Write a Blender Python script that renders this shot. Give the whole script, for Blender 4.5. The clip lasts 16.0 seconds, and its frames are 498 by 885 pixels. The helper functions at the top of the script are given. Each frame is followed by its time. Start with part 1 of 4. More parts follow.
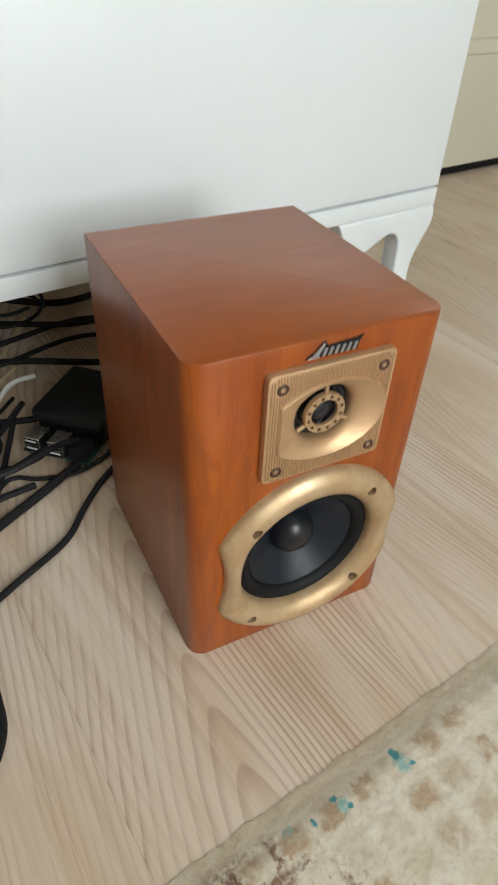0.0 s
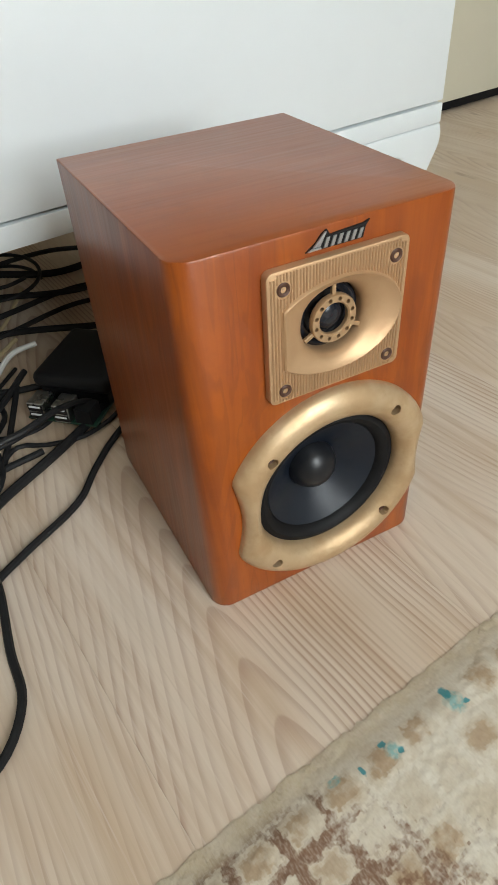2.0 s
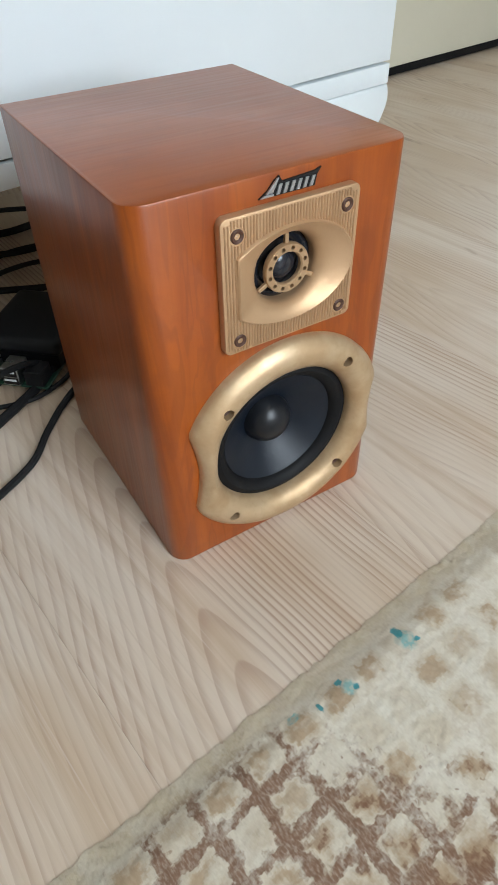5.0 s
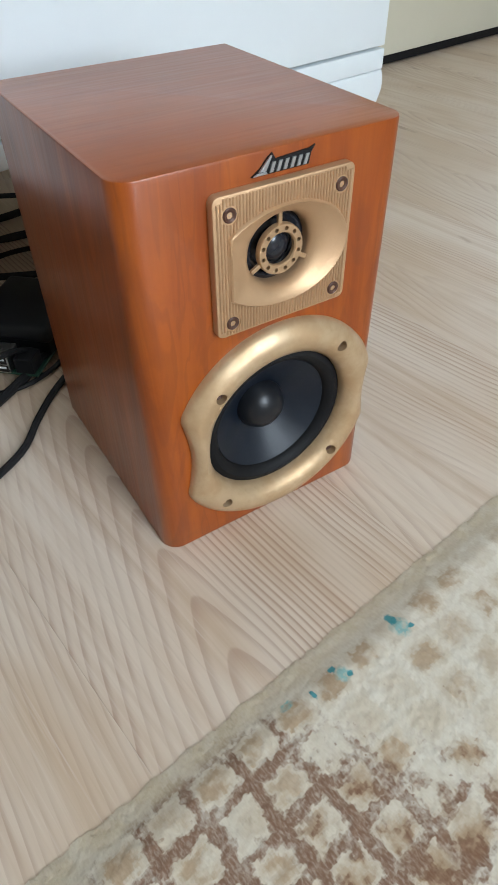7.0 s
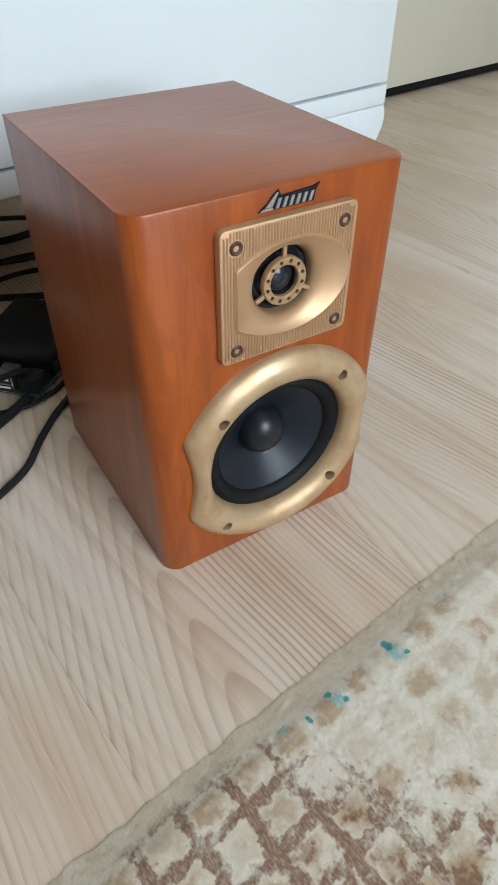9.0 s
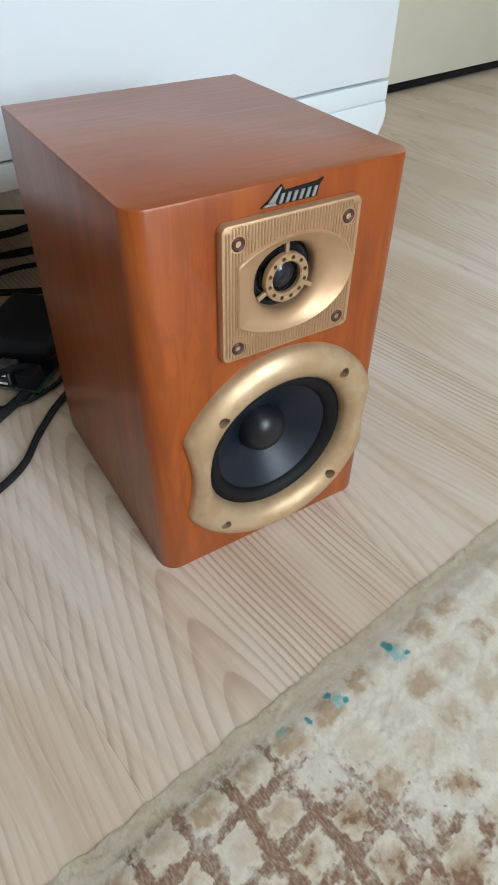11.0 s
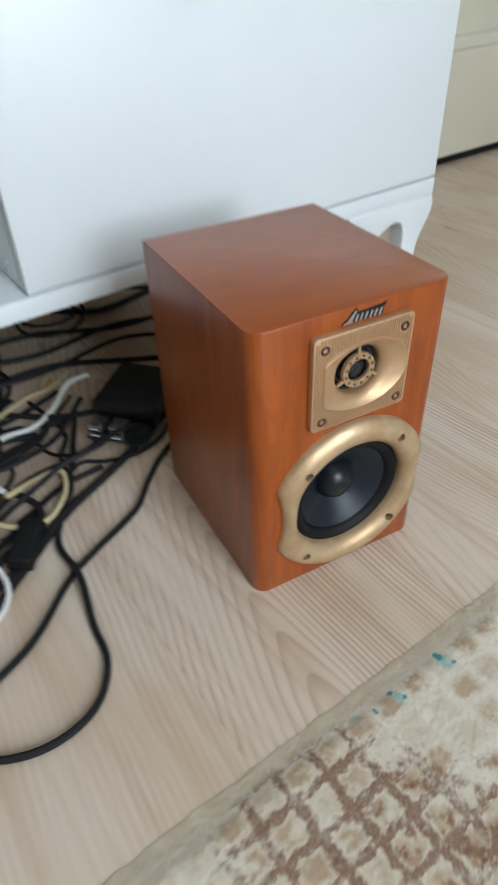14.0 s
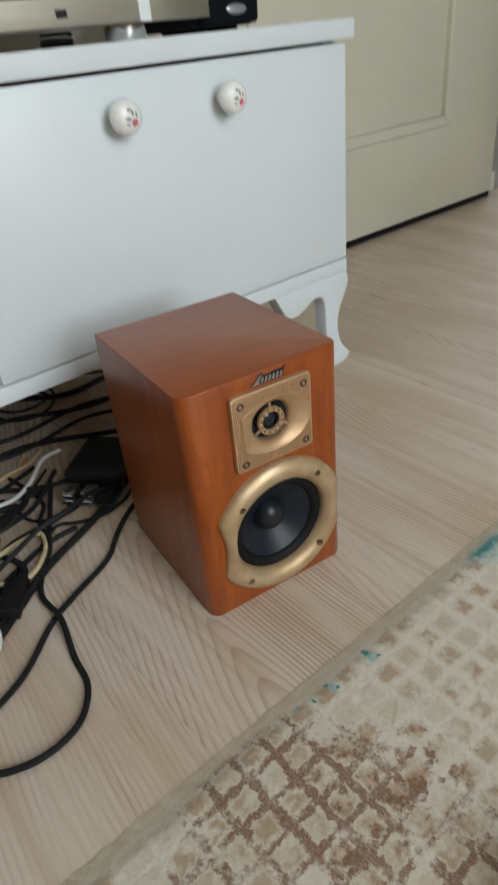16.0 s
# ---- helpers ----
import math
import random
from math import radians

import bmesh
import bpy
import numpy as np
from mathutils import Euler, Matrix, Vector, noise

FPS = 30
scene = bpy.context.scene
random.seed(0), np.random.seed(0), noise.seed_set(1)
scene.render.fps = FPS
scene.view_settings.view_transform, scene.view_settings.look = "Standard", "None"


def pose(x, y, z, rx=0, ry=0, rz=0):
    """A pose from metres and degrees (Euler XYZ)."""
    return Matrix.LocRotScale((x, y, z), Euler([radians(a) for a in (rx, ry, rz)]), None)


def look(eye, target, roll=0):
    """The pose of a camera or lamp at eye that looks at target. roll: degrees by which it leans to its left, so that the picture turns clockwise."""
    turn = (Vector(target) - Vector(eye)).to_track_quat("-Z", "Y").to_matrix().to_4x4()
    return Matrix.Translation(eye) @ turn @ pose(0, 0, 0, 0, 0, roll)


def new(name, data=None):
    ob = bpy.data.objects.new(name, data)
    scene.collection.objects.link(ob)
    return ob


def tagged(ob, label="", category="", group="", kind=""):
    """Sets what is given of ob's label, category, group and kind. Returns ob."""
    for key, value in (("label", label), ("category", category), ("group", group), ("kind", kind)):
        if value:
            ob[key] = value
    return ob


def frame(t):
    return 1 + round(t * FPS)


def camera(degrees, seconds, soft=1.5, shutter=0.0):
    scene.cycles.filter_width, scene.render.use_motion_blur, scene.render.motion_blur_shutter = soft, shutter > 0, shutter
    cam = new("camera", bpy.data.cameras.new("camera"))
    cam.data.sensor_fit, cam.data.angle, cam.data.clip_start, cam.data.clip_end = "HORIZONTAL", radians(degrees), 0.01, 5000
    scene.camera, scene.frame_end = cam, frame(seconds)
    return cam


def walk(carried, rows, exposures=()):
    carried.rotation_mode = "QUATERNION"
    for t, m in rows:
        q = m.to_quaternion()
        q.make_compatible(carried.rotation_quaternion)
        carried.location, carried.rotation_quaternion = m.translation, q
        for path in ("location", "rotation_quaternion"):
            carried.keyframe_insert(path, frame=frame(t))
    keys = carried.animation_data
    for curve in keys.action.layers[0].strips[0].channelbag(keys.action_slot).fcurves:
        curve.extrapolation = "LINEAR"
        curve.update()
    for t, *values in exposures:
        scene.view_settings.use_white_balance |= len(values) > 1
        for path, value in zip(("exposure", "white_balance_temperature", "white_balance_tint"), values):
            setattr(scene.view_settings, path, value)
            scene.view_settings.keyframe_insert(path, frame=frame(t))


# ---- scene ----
cam = camera(42.6, 16.0, 1.7, 0.5)
PATH = [
    (0, (-0.226, -0.214, 0.37), (0.515, 1.143, -0.898), 3.2),
    (0.5, (-0.209, -0.204, 0.336), (0.48, 1.157, -0.957), -1.6),
    (1, (-0.215, -0.206, 0.33), (0.409, 1.166, -0.986), -3.3),
    (1.5, (-0.217, -0.211, 0.329), (0.418, 1.163, -0.979), -3.7),
    (2, (-0.215, -0.214, 0.326), (0.434, 1.154, -0.98), -4.1),
    (2.5, (-0.219, -0.211, 0.33), (0.425, 1.159, -0.976), -3.9),
    (3, (-0.229, -0.219, 0.334), (0.477, 1.104, -0.99), -1.9),
    (3.5, (-0.228, -0.22, 0.339), (0.572, 1.064, -0.97), 0.9),
    (4, (-0.223, -0.222, 0.323), (0.516, 1.043, -1.038), -2.0),
    (6.5, (-0.222, -0.222, 0.317), (0.55, 1.007, -1.059), -0.3),
    (7, (-0.222, -0.222, 0.314), (0.538, 1.003, -1.073), -0.8),
    (7.5, (-0.222, -0.224, 0.316), (0.537, 1.032, -1.043), -1.5),
    (8, (-0.223, -0.222, 0.317), (0.554, 1.033, -1.033), -0.5),
    (8.5, (-0.222, -0.223, 0.317), (0.561, 1.034, -1.027), -0.3),
    (9, (-0.225, -0.223, 0.32), (0.565, 1.034, -1.021), 0.5),
    (11.5, (-0.225, -0.219, 0.318), (0.574, 1.024, -1.03), 1.3),
    (12, (-0.225, -0.219, 0.319), (0.585, 1.028, -1.018), 1.8),
    (12.5, (-0.231, -0.214, 0.326), (0.588, 1.035, -1.004), 4.0),
    (13, (-0.234, -0.209, 0.327), (0.601, 1.014, -1.017), 5.5),
    (13.5, (-0.236, -0.21, 0.324), (0.583, 1.001, -1.042), 6.7),
    (14, (-0.281, -0.267, 0.392), (0.428, 1.118, -0.865), -2.1),
    (14.5, (-0.309, -0.407, 0.462), (0.272, 1.194, -0.587), -9.0),
    (14.7, (-0.291, -0.436, 0.515), (0.269, 1.198, -0.493), -10.0),
    (15, (-0.311, -0.455, 0.513), (0.382, 1.191, -0.389), -9.0),
    (15.1, (-0.333, -0.438, 0.519), (0.459, 1.159, -0.387), -6.2),
    (15.2, (-0.341, -0.434, 0.51), (0.576, 1.11, -0.37), -4.0),
    (15.3, (-0.336, -0.423, 0.501), (0.549, 1.118, -0.416), -4.6),
    (15.5, (-0.318, -0.403, 0.474), (0.501, 1.15, -0.483), -6.0),
    (16, (-0.293, -0.363, 0.433), (0.534, 1.101, -0.65), -6.0),
]
walk(cam, [(t, look(eye, target, roll)) for t, eye, target, roll in PATH],
     [(0.0, 0.22, 6950, 8), (2.5, 0.27, 6800, 8), (4.0, 0.33, 6450, 8), (6.5, 0.31, 6150, 8), (13.4, 0.32, 6100, 8), (14.2, 0.12, 6250, 8), (14.8, -0.22, 6450, 8), (15.4, -0.32, 6450, 8), (16.0, -0.27, 6600, 8)])

# ---- light ----
A = radians(7.5)
ROOM = Matrix.Rotation(A, 4, "Z")          # the room's axes: u along the wall, v towards it

world = bpy.data.worlds.new("sky")
scene.world = world
world.use_nodes = True
wn = world.node_tree.nodes
sky = wn.new("ShaderNodeTexSky")
sky.sky_type, sky.sun_disc = "NISHITA", False
sky.sun_elevation, sky.sun_rotation = radians(38), radians(150)
wn["Background"].inputs["Strength"].default_value = 0.12
world.node_tree.links.new(sky.outputs[0], wn["Background"].inputs["Color"])


def area_light(name, u, v, z, aim, w, h, watts, colour):
    la = bpy.data.lights.new(name, "AREA")
    la.shape, la.size, la.size_y, la.energy, la.color = "RECTANGLE", w, h, watts, colour
    ob = new(name, la)
    ob.matrix_world = ROOM @ look((u, v, z), aim)
    return ob


WIN = -0.62                                # left edge of the window, along the wall
area_light("window_daylight", WIN + 0.5, -2.02, 1.16, (-0.12, 0.0, 0.40), 0.80, 1.40, 46, (0.86, 0.94, 1.0))

# fill lamp added to brighten the hallway; no source is seen there
area_light("hallway_fill", 3.18, 1.45, 1.6, (1.4, 1.3, 1.4), 0.7, 1.0, 9, (0.95, 0.98, 1.0))

# ---- materials ----
RUG_V, RUG_U0, RUG_U1 = -0.0830, -1.25, 1.05        # the rug's near edge and ends


def mat(name, base=(0.5, 0.5, 0.5), rough=0.5, metal=0.0, vary=0.08, scale=40.0, bump=0.0, bscale=300.0, coat=0.0, spec=0.5):
    """Plain surface with a fine and a coarse variation of tone, gloss and relief."""
    m = bpy.data.materials.new(name)
    m.use_nodes = True
    t = m.node_tree
    n, l = t.nodes, t.links
    b = n["Principled BSDF"]
    tc = n.new("ShaderNodeTexCoord")
    a = n.new("ShaderNodeTexNoise")
    a.inputs["Scale"].default_value, a.inputs["Detail"].default_value = scale, 6
    c = n.new("ShaderNodeTexNoise")
    c.inputs["Scale"].default_value, c.inputs["Detail"].default_value = scale * 0.12, 3
    for x in (a, c):
        l.new(tc.outputs["Object"], x.inputs["Vector"])
    mx = n.new("ShaderNodeMix")
    mx.data_type = "FLOAT"
    mx.inputs[0].default_value = 0.5
    l.new(a.outputs[0], mx.inputs[2]); l.new(c.outputs[0], mx.inputs[3])
    mr = n.new("ShaderNodeMapRange")
    mr.inputs[1].default_value, mr.inputs[2].default_value = 0.3, 0.7
    mr.inputs[3].default_value, mr.inputs[4].default_value = 1 - vary, 1 + vary
    l.new(mx.outputs[0], mr.inputs[0])
    h = n.new("ShaderNodeHueSaturation")
    h.inputs["Color"].default_value = (*base, 1)
    l.new(mr.outputs[0], h.inputs["Value"])
    l.new(h.outputs[0], b.inputs["Base Color"])
    rr = n.new("ShaderNodeMapRange")
    rr.inputs[3].default_value, rr.inputs[4].default_value = max(0.02, rough - 0.07), min(1, rough + 0.07)
    l.new(mx.outputs[0], rr.inputs[0])
    l.new(rr.outputs[0], b.inputs["Roughness"])
    b.inputs["Metallic"].default_value = metal
    b.inputs["Coat Weight"].default_value = coat
    b.inputs["Specular IOR Level"].default_value = spec
    if bump:
        bn = n.new("ShaderNodeTexNoise")
        bn.inputs["Scale"].default_value, bn.inputs["Detail"].default_value = bscale, 4
        l.new(tc.outputs["Object"], bn.inputs["Vector"])
        bp = n.new("ShaderNodeBump")
        bp.inputs["Strength"].default_value, bp.inputs["Distance"].default_value = bump, 0.001
        l.new(bn.outputs[0], bp.inputs["Height"])
        l.new(bp.outputs[0], b.inputs["Normal"])
    return m


class Nodes:
    """Short hand for building a node tree."""

    def __init__(self, name):
        self.m = bpy.data.materials.new(name)
        self.m.use_nodes = True
        self.t = self.m.node_tree
        self.b = self.t.nodes["Principled BSDF"]

    def put(self, socket, value):
        if hasattr(value, "is_output"):
            self.t.links.new(value, socket)
        elif value is not None:
            socket.default_value = value

    def math(self, op, a, b=0.0, c=0.0, clamp=False):
        n = self.t.nodes.new("ShaderNodeMath")
        n.operation, n.use_clamp = op, clamp
        for i, x in enumerate((a, b, c)):
            self.put(n.inputs[i], x)
        return n.outputs[0]

    def noise(self, vec, scale, detail=4, rough=0.5, dist=0.0):
        n = self.t.nodes.new("ShaderNodeTexNoise")
        self.put(n.inputs["Vector"], vec)
        n.inputs["Scale"].default_value, n.inputs["Detail"].default_value = scale, detail
        n.inputs["Roughness"].default_value, n.inputs["Distortion"].default_value = rough, dist
        return n.outputs[0]

    def coords(self):
        n = self.t.nodes.new("ShaderNodeTexCoord")
        return n.outputs["Object"]

    def split(self, vec):
        n = self.t.nodes.new("ShaderNodeSeparateXYZ")
        self.put(n.inputs[0], vec)
        return n.outputs

    def vec(self, x, y, z):
        n = self.t.nodes.new("ShaderNodeCombineXYZ")
        for i, v in enumerate((x, y, z)):
            self.put(n.inputs[i], v)
        return n.outputs[0]

    def scaled(self, vec, s):
        n = self.t.nodes.new("ShaderNodeMapping")
        self.put(n.inputs[0], vec)
        n.inputs["Scale"].default_value = s
        return n.outputs[0]

    def step(self, x, lo, hi, a=0.0, b=1.0):
        n = self.t.nodes.new("ShaderNodeMapRange")
        n.interpolation_type = "SMOOTHSTEP"
        self.put(n.inputs[0], x)
        for i, v in enumerate((lo, hi, a, b)):
            n.inputs[1 + i].default_value = v
        return n.outputs[0]

    def mix(self, f, a, b, blend="MIX"):
        n = self.t.nodes.new("ShaderNodeMix")
        n.data_type, n.blend_type = "RGBA", blend
        self.put(n.inputs[0], f)
        for s, v in ((n.inputs[6], a), (n.inputs[7], b)):
            self.put(s, (*v, 1) if isinstance(v, tuple) else v)
        return n.outputs[2]

    def random(self):
        return self.t.nodes.new("ShaderNodeObjectInfo").outputs["Random"]

    def bump(self, height, strength, distance):
        n = self.t.nodes.new("ShaderNodeBump")
        n.inputs["Strength"].default_value, n.inputs["Distance"].default_value = strength, distance
        self.put(n.inputs["Height"], height)
        self.put(self.b.inputs["Normal"], n.outputs[0])


def cherry_wood():
    k = Nodes("cherry_veneer")
    co = k.coords()
    x, y, z = k.split(co)
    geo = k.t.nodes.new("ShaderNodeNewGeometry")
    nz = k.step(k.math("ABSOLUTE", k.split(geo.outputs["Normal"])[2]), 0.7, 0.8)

    def along(a, b):
        """a across the grain, b along it"""
        up = k.vec(k.math("MULTIPLY", x, a), k.math("MULTIPLY", y, a), k.math("MULTIPLY", z, b))
        lying = k.vec(k.math("MULTIPLY", x, b), k.math("MULTIPLY", y, a), 3.0)
        n = k.t.nodes.new("ShaderNodeMix")
        n.data_type = "VECTOR"
        k.put(n.inputs[0], nz); k.put(n.inputs[4], up); k.put(n.inputs[5], lying)
        return n.outputs[1]

    long = k.noise(along(60, 5), 1.0, 6, 0.6, 0.6)
    fine = k.noise(along(420, 14), 1.0, 4, 0.6)
    coarse = k.noise(co, 9, 3)
    fig = k.noise(along(26, 4), 1.0, 3, 0.5, 1.8)
    rings = k.math("SINE", k.math("MULTIPLY", fig, 38.0))
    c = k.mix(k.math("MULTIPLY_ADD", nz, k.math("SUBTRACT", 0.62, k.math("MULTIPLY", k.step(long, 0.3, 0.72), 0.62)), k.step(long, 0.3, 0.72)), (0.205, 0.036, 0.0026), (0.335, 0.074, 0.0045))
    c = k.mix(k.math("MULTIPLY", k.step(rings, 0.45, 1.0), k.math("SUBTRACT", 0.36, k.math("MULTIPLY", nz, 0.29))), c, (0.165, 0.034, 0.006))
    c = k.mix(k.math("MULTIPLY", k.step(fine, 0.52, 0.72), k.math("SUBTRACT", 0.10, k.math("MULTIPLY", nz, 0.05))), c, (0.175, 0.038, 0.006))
    c = k.mix(k.math("MULTIPLY", k.step(coarse, 0.4, 0.75), 0.22), c, (0.36, 0.094, 0.010))
    mottle = k.noise(co, 75, 4, 0.6)
    c = k.mix(k.math("MULTIPLY", k.step(mottle, 0.5, 0.72), 0.22), c, (0.19, 0.036, 0.006))
    k.put(k.b.inputs["Base Color"], c)
    k.put(k.b.inputs["Roughness"], k.step(fine, 0.2, 0.8, 0.32, 0.44))
    k.b.inputs["Coat Weight"].default_value = 0.42
    k.b.inputs["Specular IOR Level"].default_value = 0.3
    k.b.inputs["Coat Roughness"].default_value = 0.30
    k.bump(fine, 0.05, 0.0003)
    return k.m


def laminate(name, axis=None, tilt=0.0, apex=0.0, count=215.0, weight=0.72, band=None):
    """Whitewashed pine decor; the arches of the grain open along the plank. axis: where their middle runs across the plank,
    tilt: how it drifts, apex: where along the plank an arch stands, count: rings to the metre, weight: how dark they are,
    band: a stripe of close dark rings beside the middle."""
    k = Nodes(name)
    x, y, z = k.split(k.coords())
    r = k.random()
    if axis is None:
        yy = k.math("ADD", y, k.math("MULTIPLY", r, 7.3))
        off = k.math("MULTIPLY", k.math("SUBTRACT", r, 0.5), 0.09)
    else:
        yy = k.math("SUBTRACT", y, apex)
        off = k.math("ADD", k.math("MULTIPLY", yy, tilt), axis)
    wob = k.noise(k.vec(k.math("MULTIPLY", x, 8.0), k.math("MULTIPLY", yy, 3.4), r), 1.0, 2, 0.5)
    wob2 = k.noise(k.vec(k.math("MULTIPLY", x, 26.0), k.math("MULTIPLY", yy, 7.0), r), 1.0, 2, 0.5)
    w = k.math("ADD", k.math("SUBTRACT", x, off), k.math("MULTIPLY", k.math("SUBTRACT", wob, 0.5), 0.06 if axis is None else 0.022))
    # rings: pointed arches with nearly straight legs
    arch = k.math("SQRT", k.math("ADD", k.math("MULTIPLY", w, w), 0.00016))
    side = k.step(w, -0.03, 0.03, 0.62, 1.08)
    para = k.math("ADD", k.math("MULTIPLY", k.math("MULTIPLY", k.math("SUBTRACT", arch, 0.01265), side), count), k.math("MULTIPLY", yy, 26.0))
    para = k.math("ADD", para, k.math("MULTIPLY", k.math("SUBTRACT", wob2, 0.5), 0.8))
    saw = k.math("FRACT", para)
    ring = k.math("MULTIPLY", k.step(saw, 0.40, 0.90), k.step(saw, 1.0, 0.92))
    dens = k.step(k.noise(k.vec(k.math("MULTIPLY", x, 24.0), k.math("MULTIPLY", yy, 3.0), r), 1.0, 4, 0.6), 0.40, 0.64, 0.10, 1.0)
    heart = k.step(k.math("ABSOLUTE", w), 0.004, 0.030, 0.8, 1.0)
    dens = k.math("MULTIPLY", dens, heart)
    if band:
        dens = k.math("MAXIMUM", dens, k.math("MULTIPLY", k.step(w, band[0], band[0] + 0.012), k.step(w, band[1], band[1] - 0.02)))
        dens = k.math("MAXIMUM", dens, k.step(k.math("ABSOLUTE", w), 0.050, 0.022, 0.0, 0.62))
    fibre = k.noise(k.vec(k.math("MULTIPLY", x, 620.0), k.math("MULTIPLY", yy, 9.0), r), 1.0, 4, 0.6)
    streak = k.noise(k.vec(k.math("MULTIPLY", x, 95.0), k.math("MULTIPLY", yy, 1.6), r), 1.0, 3, 0.6)
    blot = k.noise(k.vec(k.math("MULTIPLY", x, 13.0), k.math("MULTIPLY", yy, 5.0), r), 1.0, 3)
    c = k.mix(k.step(blot, 0.36, 0.68), (0.655, 0.555, 0.455), (0.56, 0.43, 0.31))
    c = k.mix(k.step(streak, 0.42, 0.72, 0.0, 0.5), c, (0.47, 0.335, 0.225))
    c = k.mix(k.math("MULTIPLY", k.math("MULTIPLY", ring, dens), weight), c, (0.30, 0.165, 0.110))
    c = k.mix(k.math("MULTIPLY", k.step(fibre, 0.52, 0.75), 0.34), c, (0.73, 0.65, 0.57))
    c = k.mix(k.math("MULTIPLY", k.step(fibre, 0.46, 0.25), 0.22), c, (0.36, 0.26, 0.18))
    knot = k.noise(k.vec(k.math("MULTIPLY", x, 48.0), k.math("MULTIPLY", yy, 15.0), k.math("MULTIPLY", r, 3.0)), 1.0, 2, 0.4)
    c = k.mix(k.math("MULTIPLY", k.step(knot, 0.68, 0.78), 0.65), c, (0.22, 0.13, 0.08))
    if axis is None:
        c = k.mix(k.step(r, 0.0, 1.0, 0.0, 0.28), c, (0.52, 0.41, 0.30))
    k.put(k.b.inputs["Base Color"], c)
    k.put(k.b.inputs["Roughness"], k.step(fibre, 0.25, 0.75, 0.36, 0.52))
    k.bump(k.math("ADD", k.math("MULTIPLY", ring, -0.08), k.math("MULTIPLY", fibre, 0.5)), 0.08, 0.0003)
    return k.m


def rug_wool():
    """Distressed cream rug: faded tan blocks, a worn brown lattice, turquoise traces, all in knots. Coordinates are the room's."""
    k = Nodes("distressed_rug_wool")
    co = k.coords()
    x, y, z = k.split(co)
    hair = k.noise(k.vec(k.math("MULTIPLY", x, 900.0), k.math("MULTIPLY", y, 320.0), 0.0), 1.0, 3, 0.6)
    sway = k.noise(co, 420, 2, 0.5)

    def knots(a, size):
        """a in steps of one knot, the borders a little frayed"""
        f = k.math("ADD", k.math("DIVIDE", a, size), k.math("MULTIPLY", k.math("SUBTRACT", sway, 0.5), 1.5))
        whole = k.math("FLOOR", f)
        return k.math("MULTIPLY", k.math("ADD", whole, k.step(k.math("FRACT", f), 0.10, 0.90)), size)

    kx, ky = knots(x, 0.0012), knots(y, 0.0014)
    kv = k.vec(kx, ky, 0.0)
    n1 = k.noise(kv, 70, 3, 0.6)
    n2 = k.noise(kv, 230, 2, 0.6)
    big = k.noise(kv, 9.0, 3, 0.55)
    worn = k.noise(kv, 46, 4, 0.65)
    warp = k.math("ADD", k.math("MULTIPLY", k.math("SUBTRACT", n1, 0.5), 0.013), k.math("MULTIPLY", k.math("SUBTRACT", n2, 0.5), 0.007))
    gx = k.math("DIVIDE", k.math("ADD", k.math("ADD", kx, 0.1625), warp), 0.0243)
    gy = k.math("DIVIDE", k.math("ADD", k.math("ADD", ky, 0.0915), warp), 0.0215)
    # 0 on a line of the lattice, 0.5 in the middle of a block
    ax = k.math("SUBTRACT", 0.5, k.math("ABSOLUTE", k.math("SUBTRACT", k.math("FRACT", gx), 0.5)))
    ay = k.math("SUBTRACT", 0.5, k.math("ABSOLUTE", k.math("SUBTRACT", k.math("FRACT", gy), 0.5)))
    cell = k.t.nodes.new("ShaderNodeTexWhiteNoise")
    cell.noise_dimensions = "2D"
    k.put(cell.inputs["Vector"], k.vec(k.math("FLOOR", gx), k.math("FLOOR", gy), 0.0))
    lot = cell.outputs[0]
    line = k.math("MAXIMUM", k.step(ax, 0.18, 0.09), k.math("MULTIPLY", k.step(ay, 0.18, 0.08), k.step(n1, 0.31, 0.45)))
    block = k.math("MULTIPLY", k.step(ax, 0.13, 0.29), k.step(ay, 0.14, 0.30))
    ridge = k.math("MAXIMUM", k.step(ax, 0.13, 0.05), k.step(ay, 0.13, 0.05))

    def spot(u, v, ru, rv, soft=0.5, rag=2.4):
        dx = k.math("DIVIDE", k.math("SUBTRACT", kx, u), ru)
        dy = k.math("DIVIDE", k.math("SUBTRACT", ky, v), rv)
        d = k.math("ADD", k.math("MULTIPLY", dx, dx), k.math("MULTIPLY", dy, dy))
        d = k.math("ADD", d, k.math("ADD", k.math("MULTIPLY", k.math("SUBTRACT", n2, 0.5), rag), k.math("MULTIPLY", k.math("SUBTRACT", n1, 0.5), rag)))
        return k.step(d, 1.0 + soft, 1.0 - soft)

    def most(*v):
        out = v[0]
        for q in v[1:]:
            out = k.math("MAXIMUM", out, q)
        return out

    lattice = most(spot(-0.205, -0.122, 0.056, 0.036), spot(-0.185, -0.165, 0.058, 0.050), spot(-0.30, -0.16, 0.06, 0.035), spot(-0.22, -0.25, 0.10, 0.04))
    lattice = k.math("MAXIMUM", lattice, k.math("MULTIPLY", k.step(big, 0.55, 0.63), k.step(y, -0.19, -0.23)))
    cream = k.mix(k.step(worn, 0.3, 0.7), (0.665, 0.61, 0.515), (0.59, 0.515, 0.405))
    cream = k.mix(k.math("MULTIPLY", ridge, 0.5), cream, (0.73, 0.685, 0.60))
    fade = k.math("MULTIPLY", k.step(lot, 0.02, 0.55), k.step(n1, 0.34, 0.56))
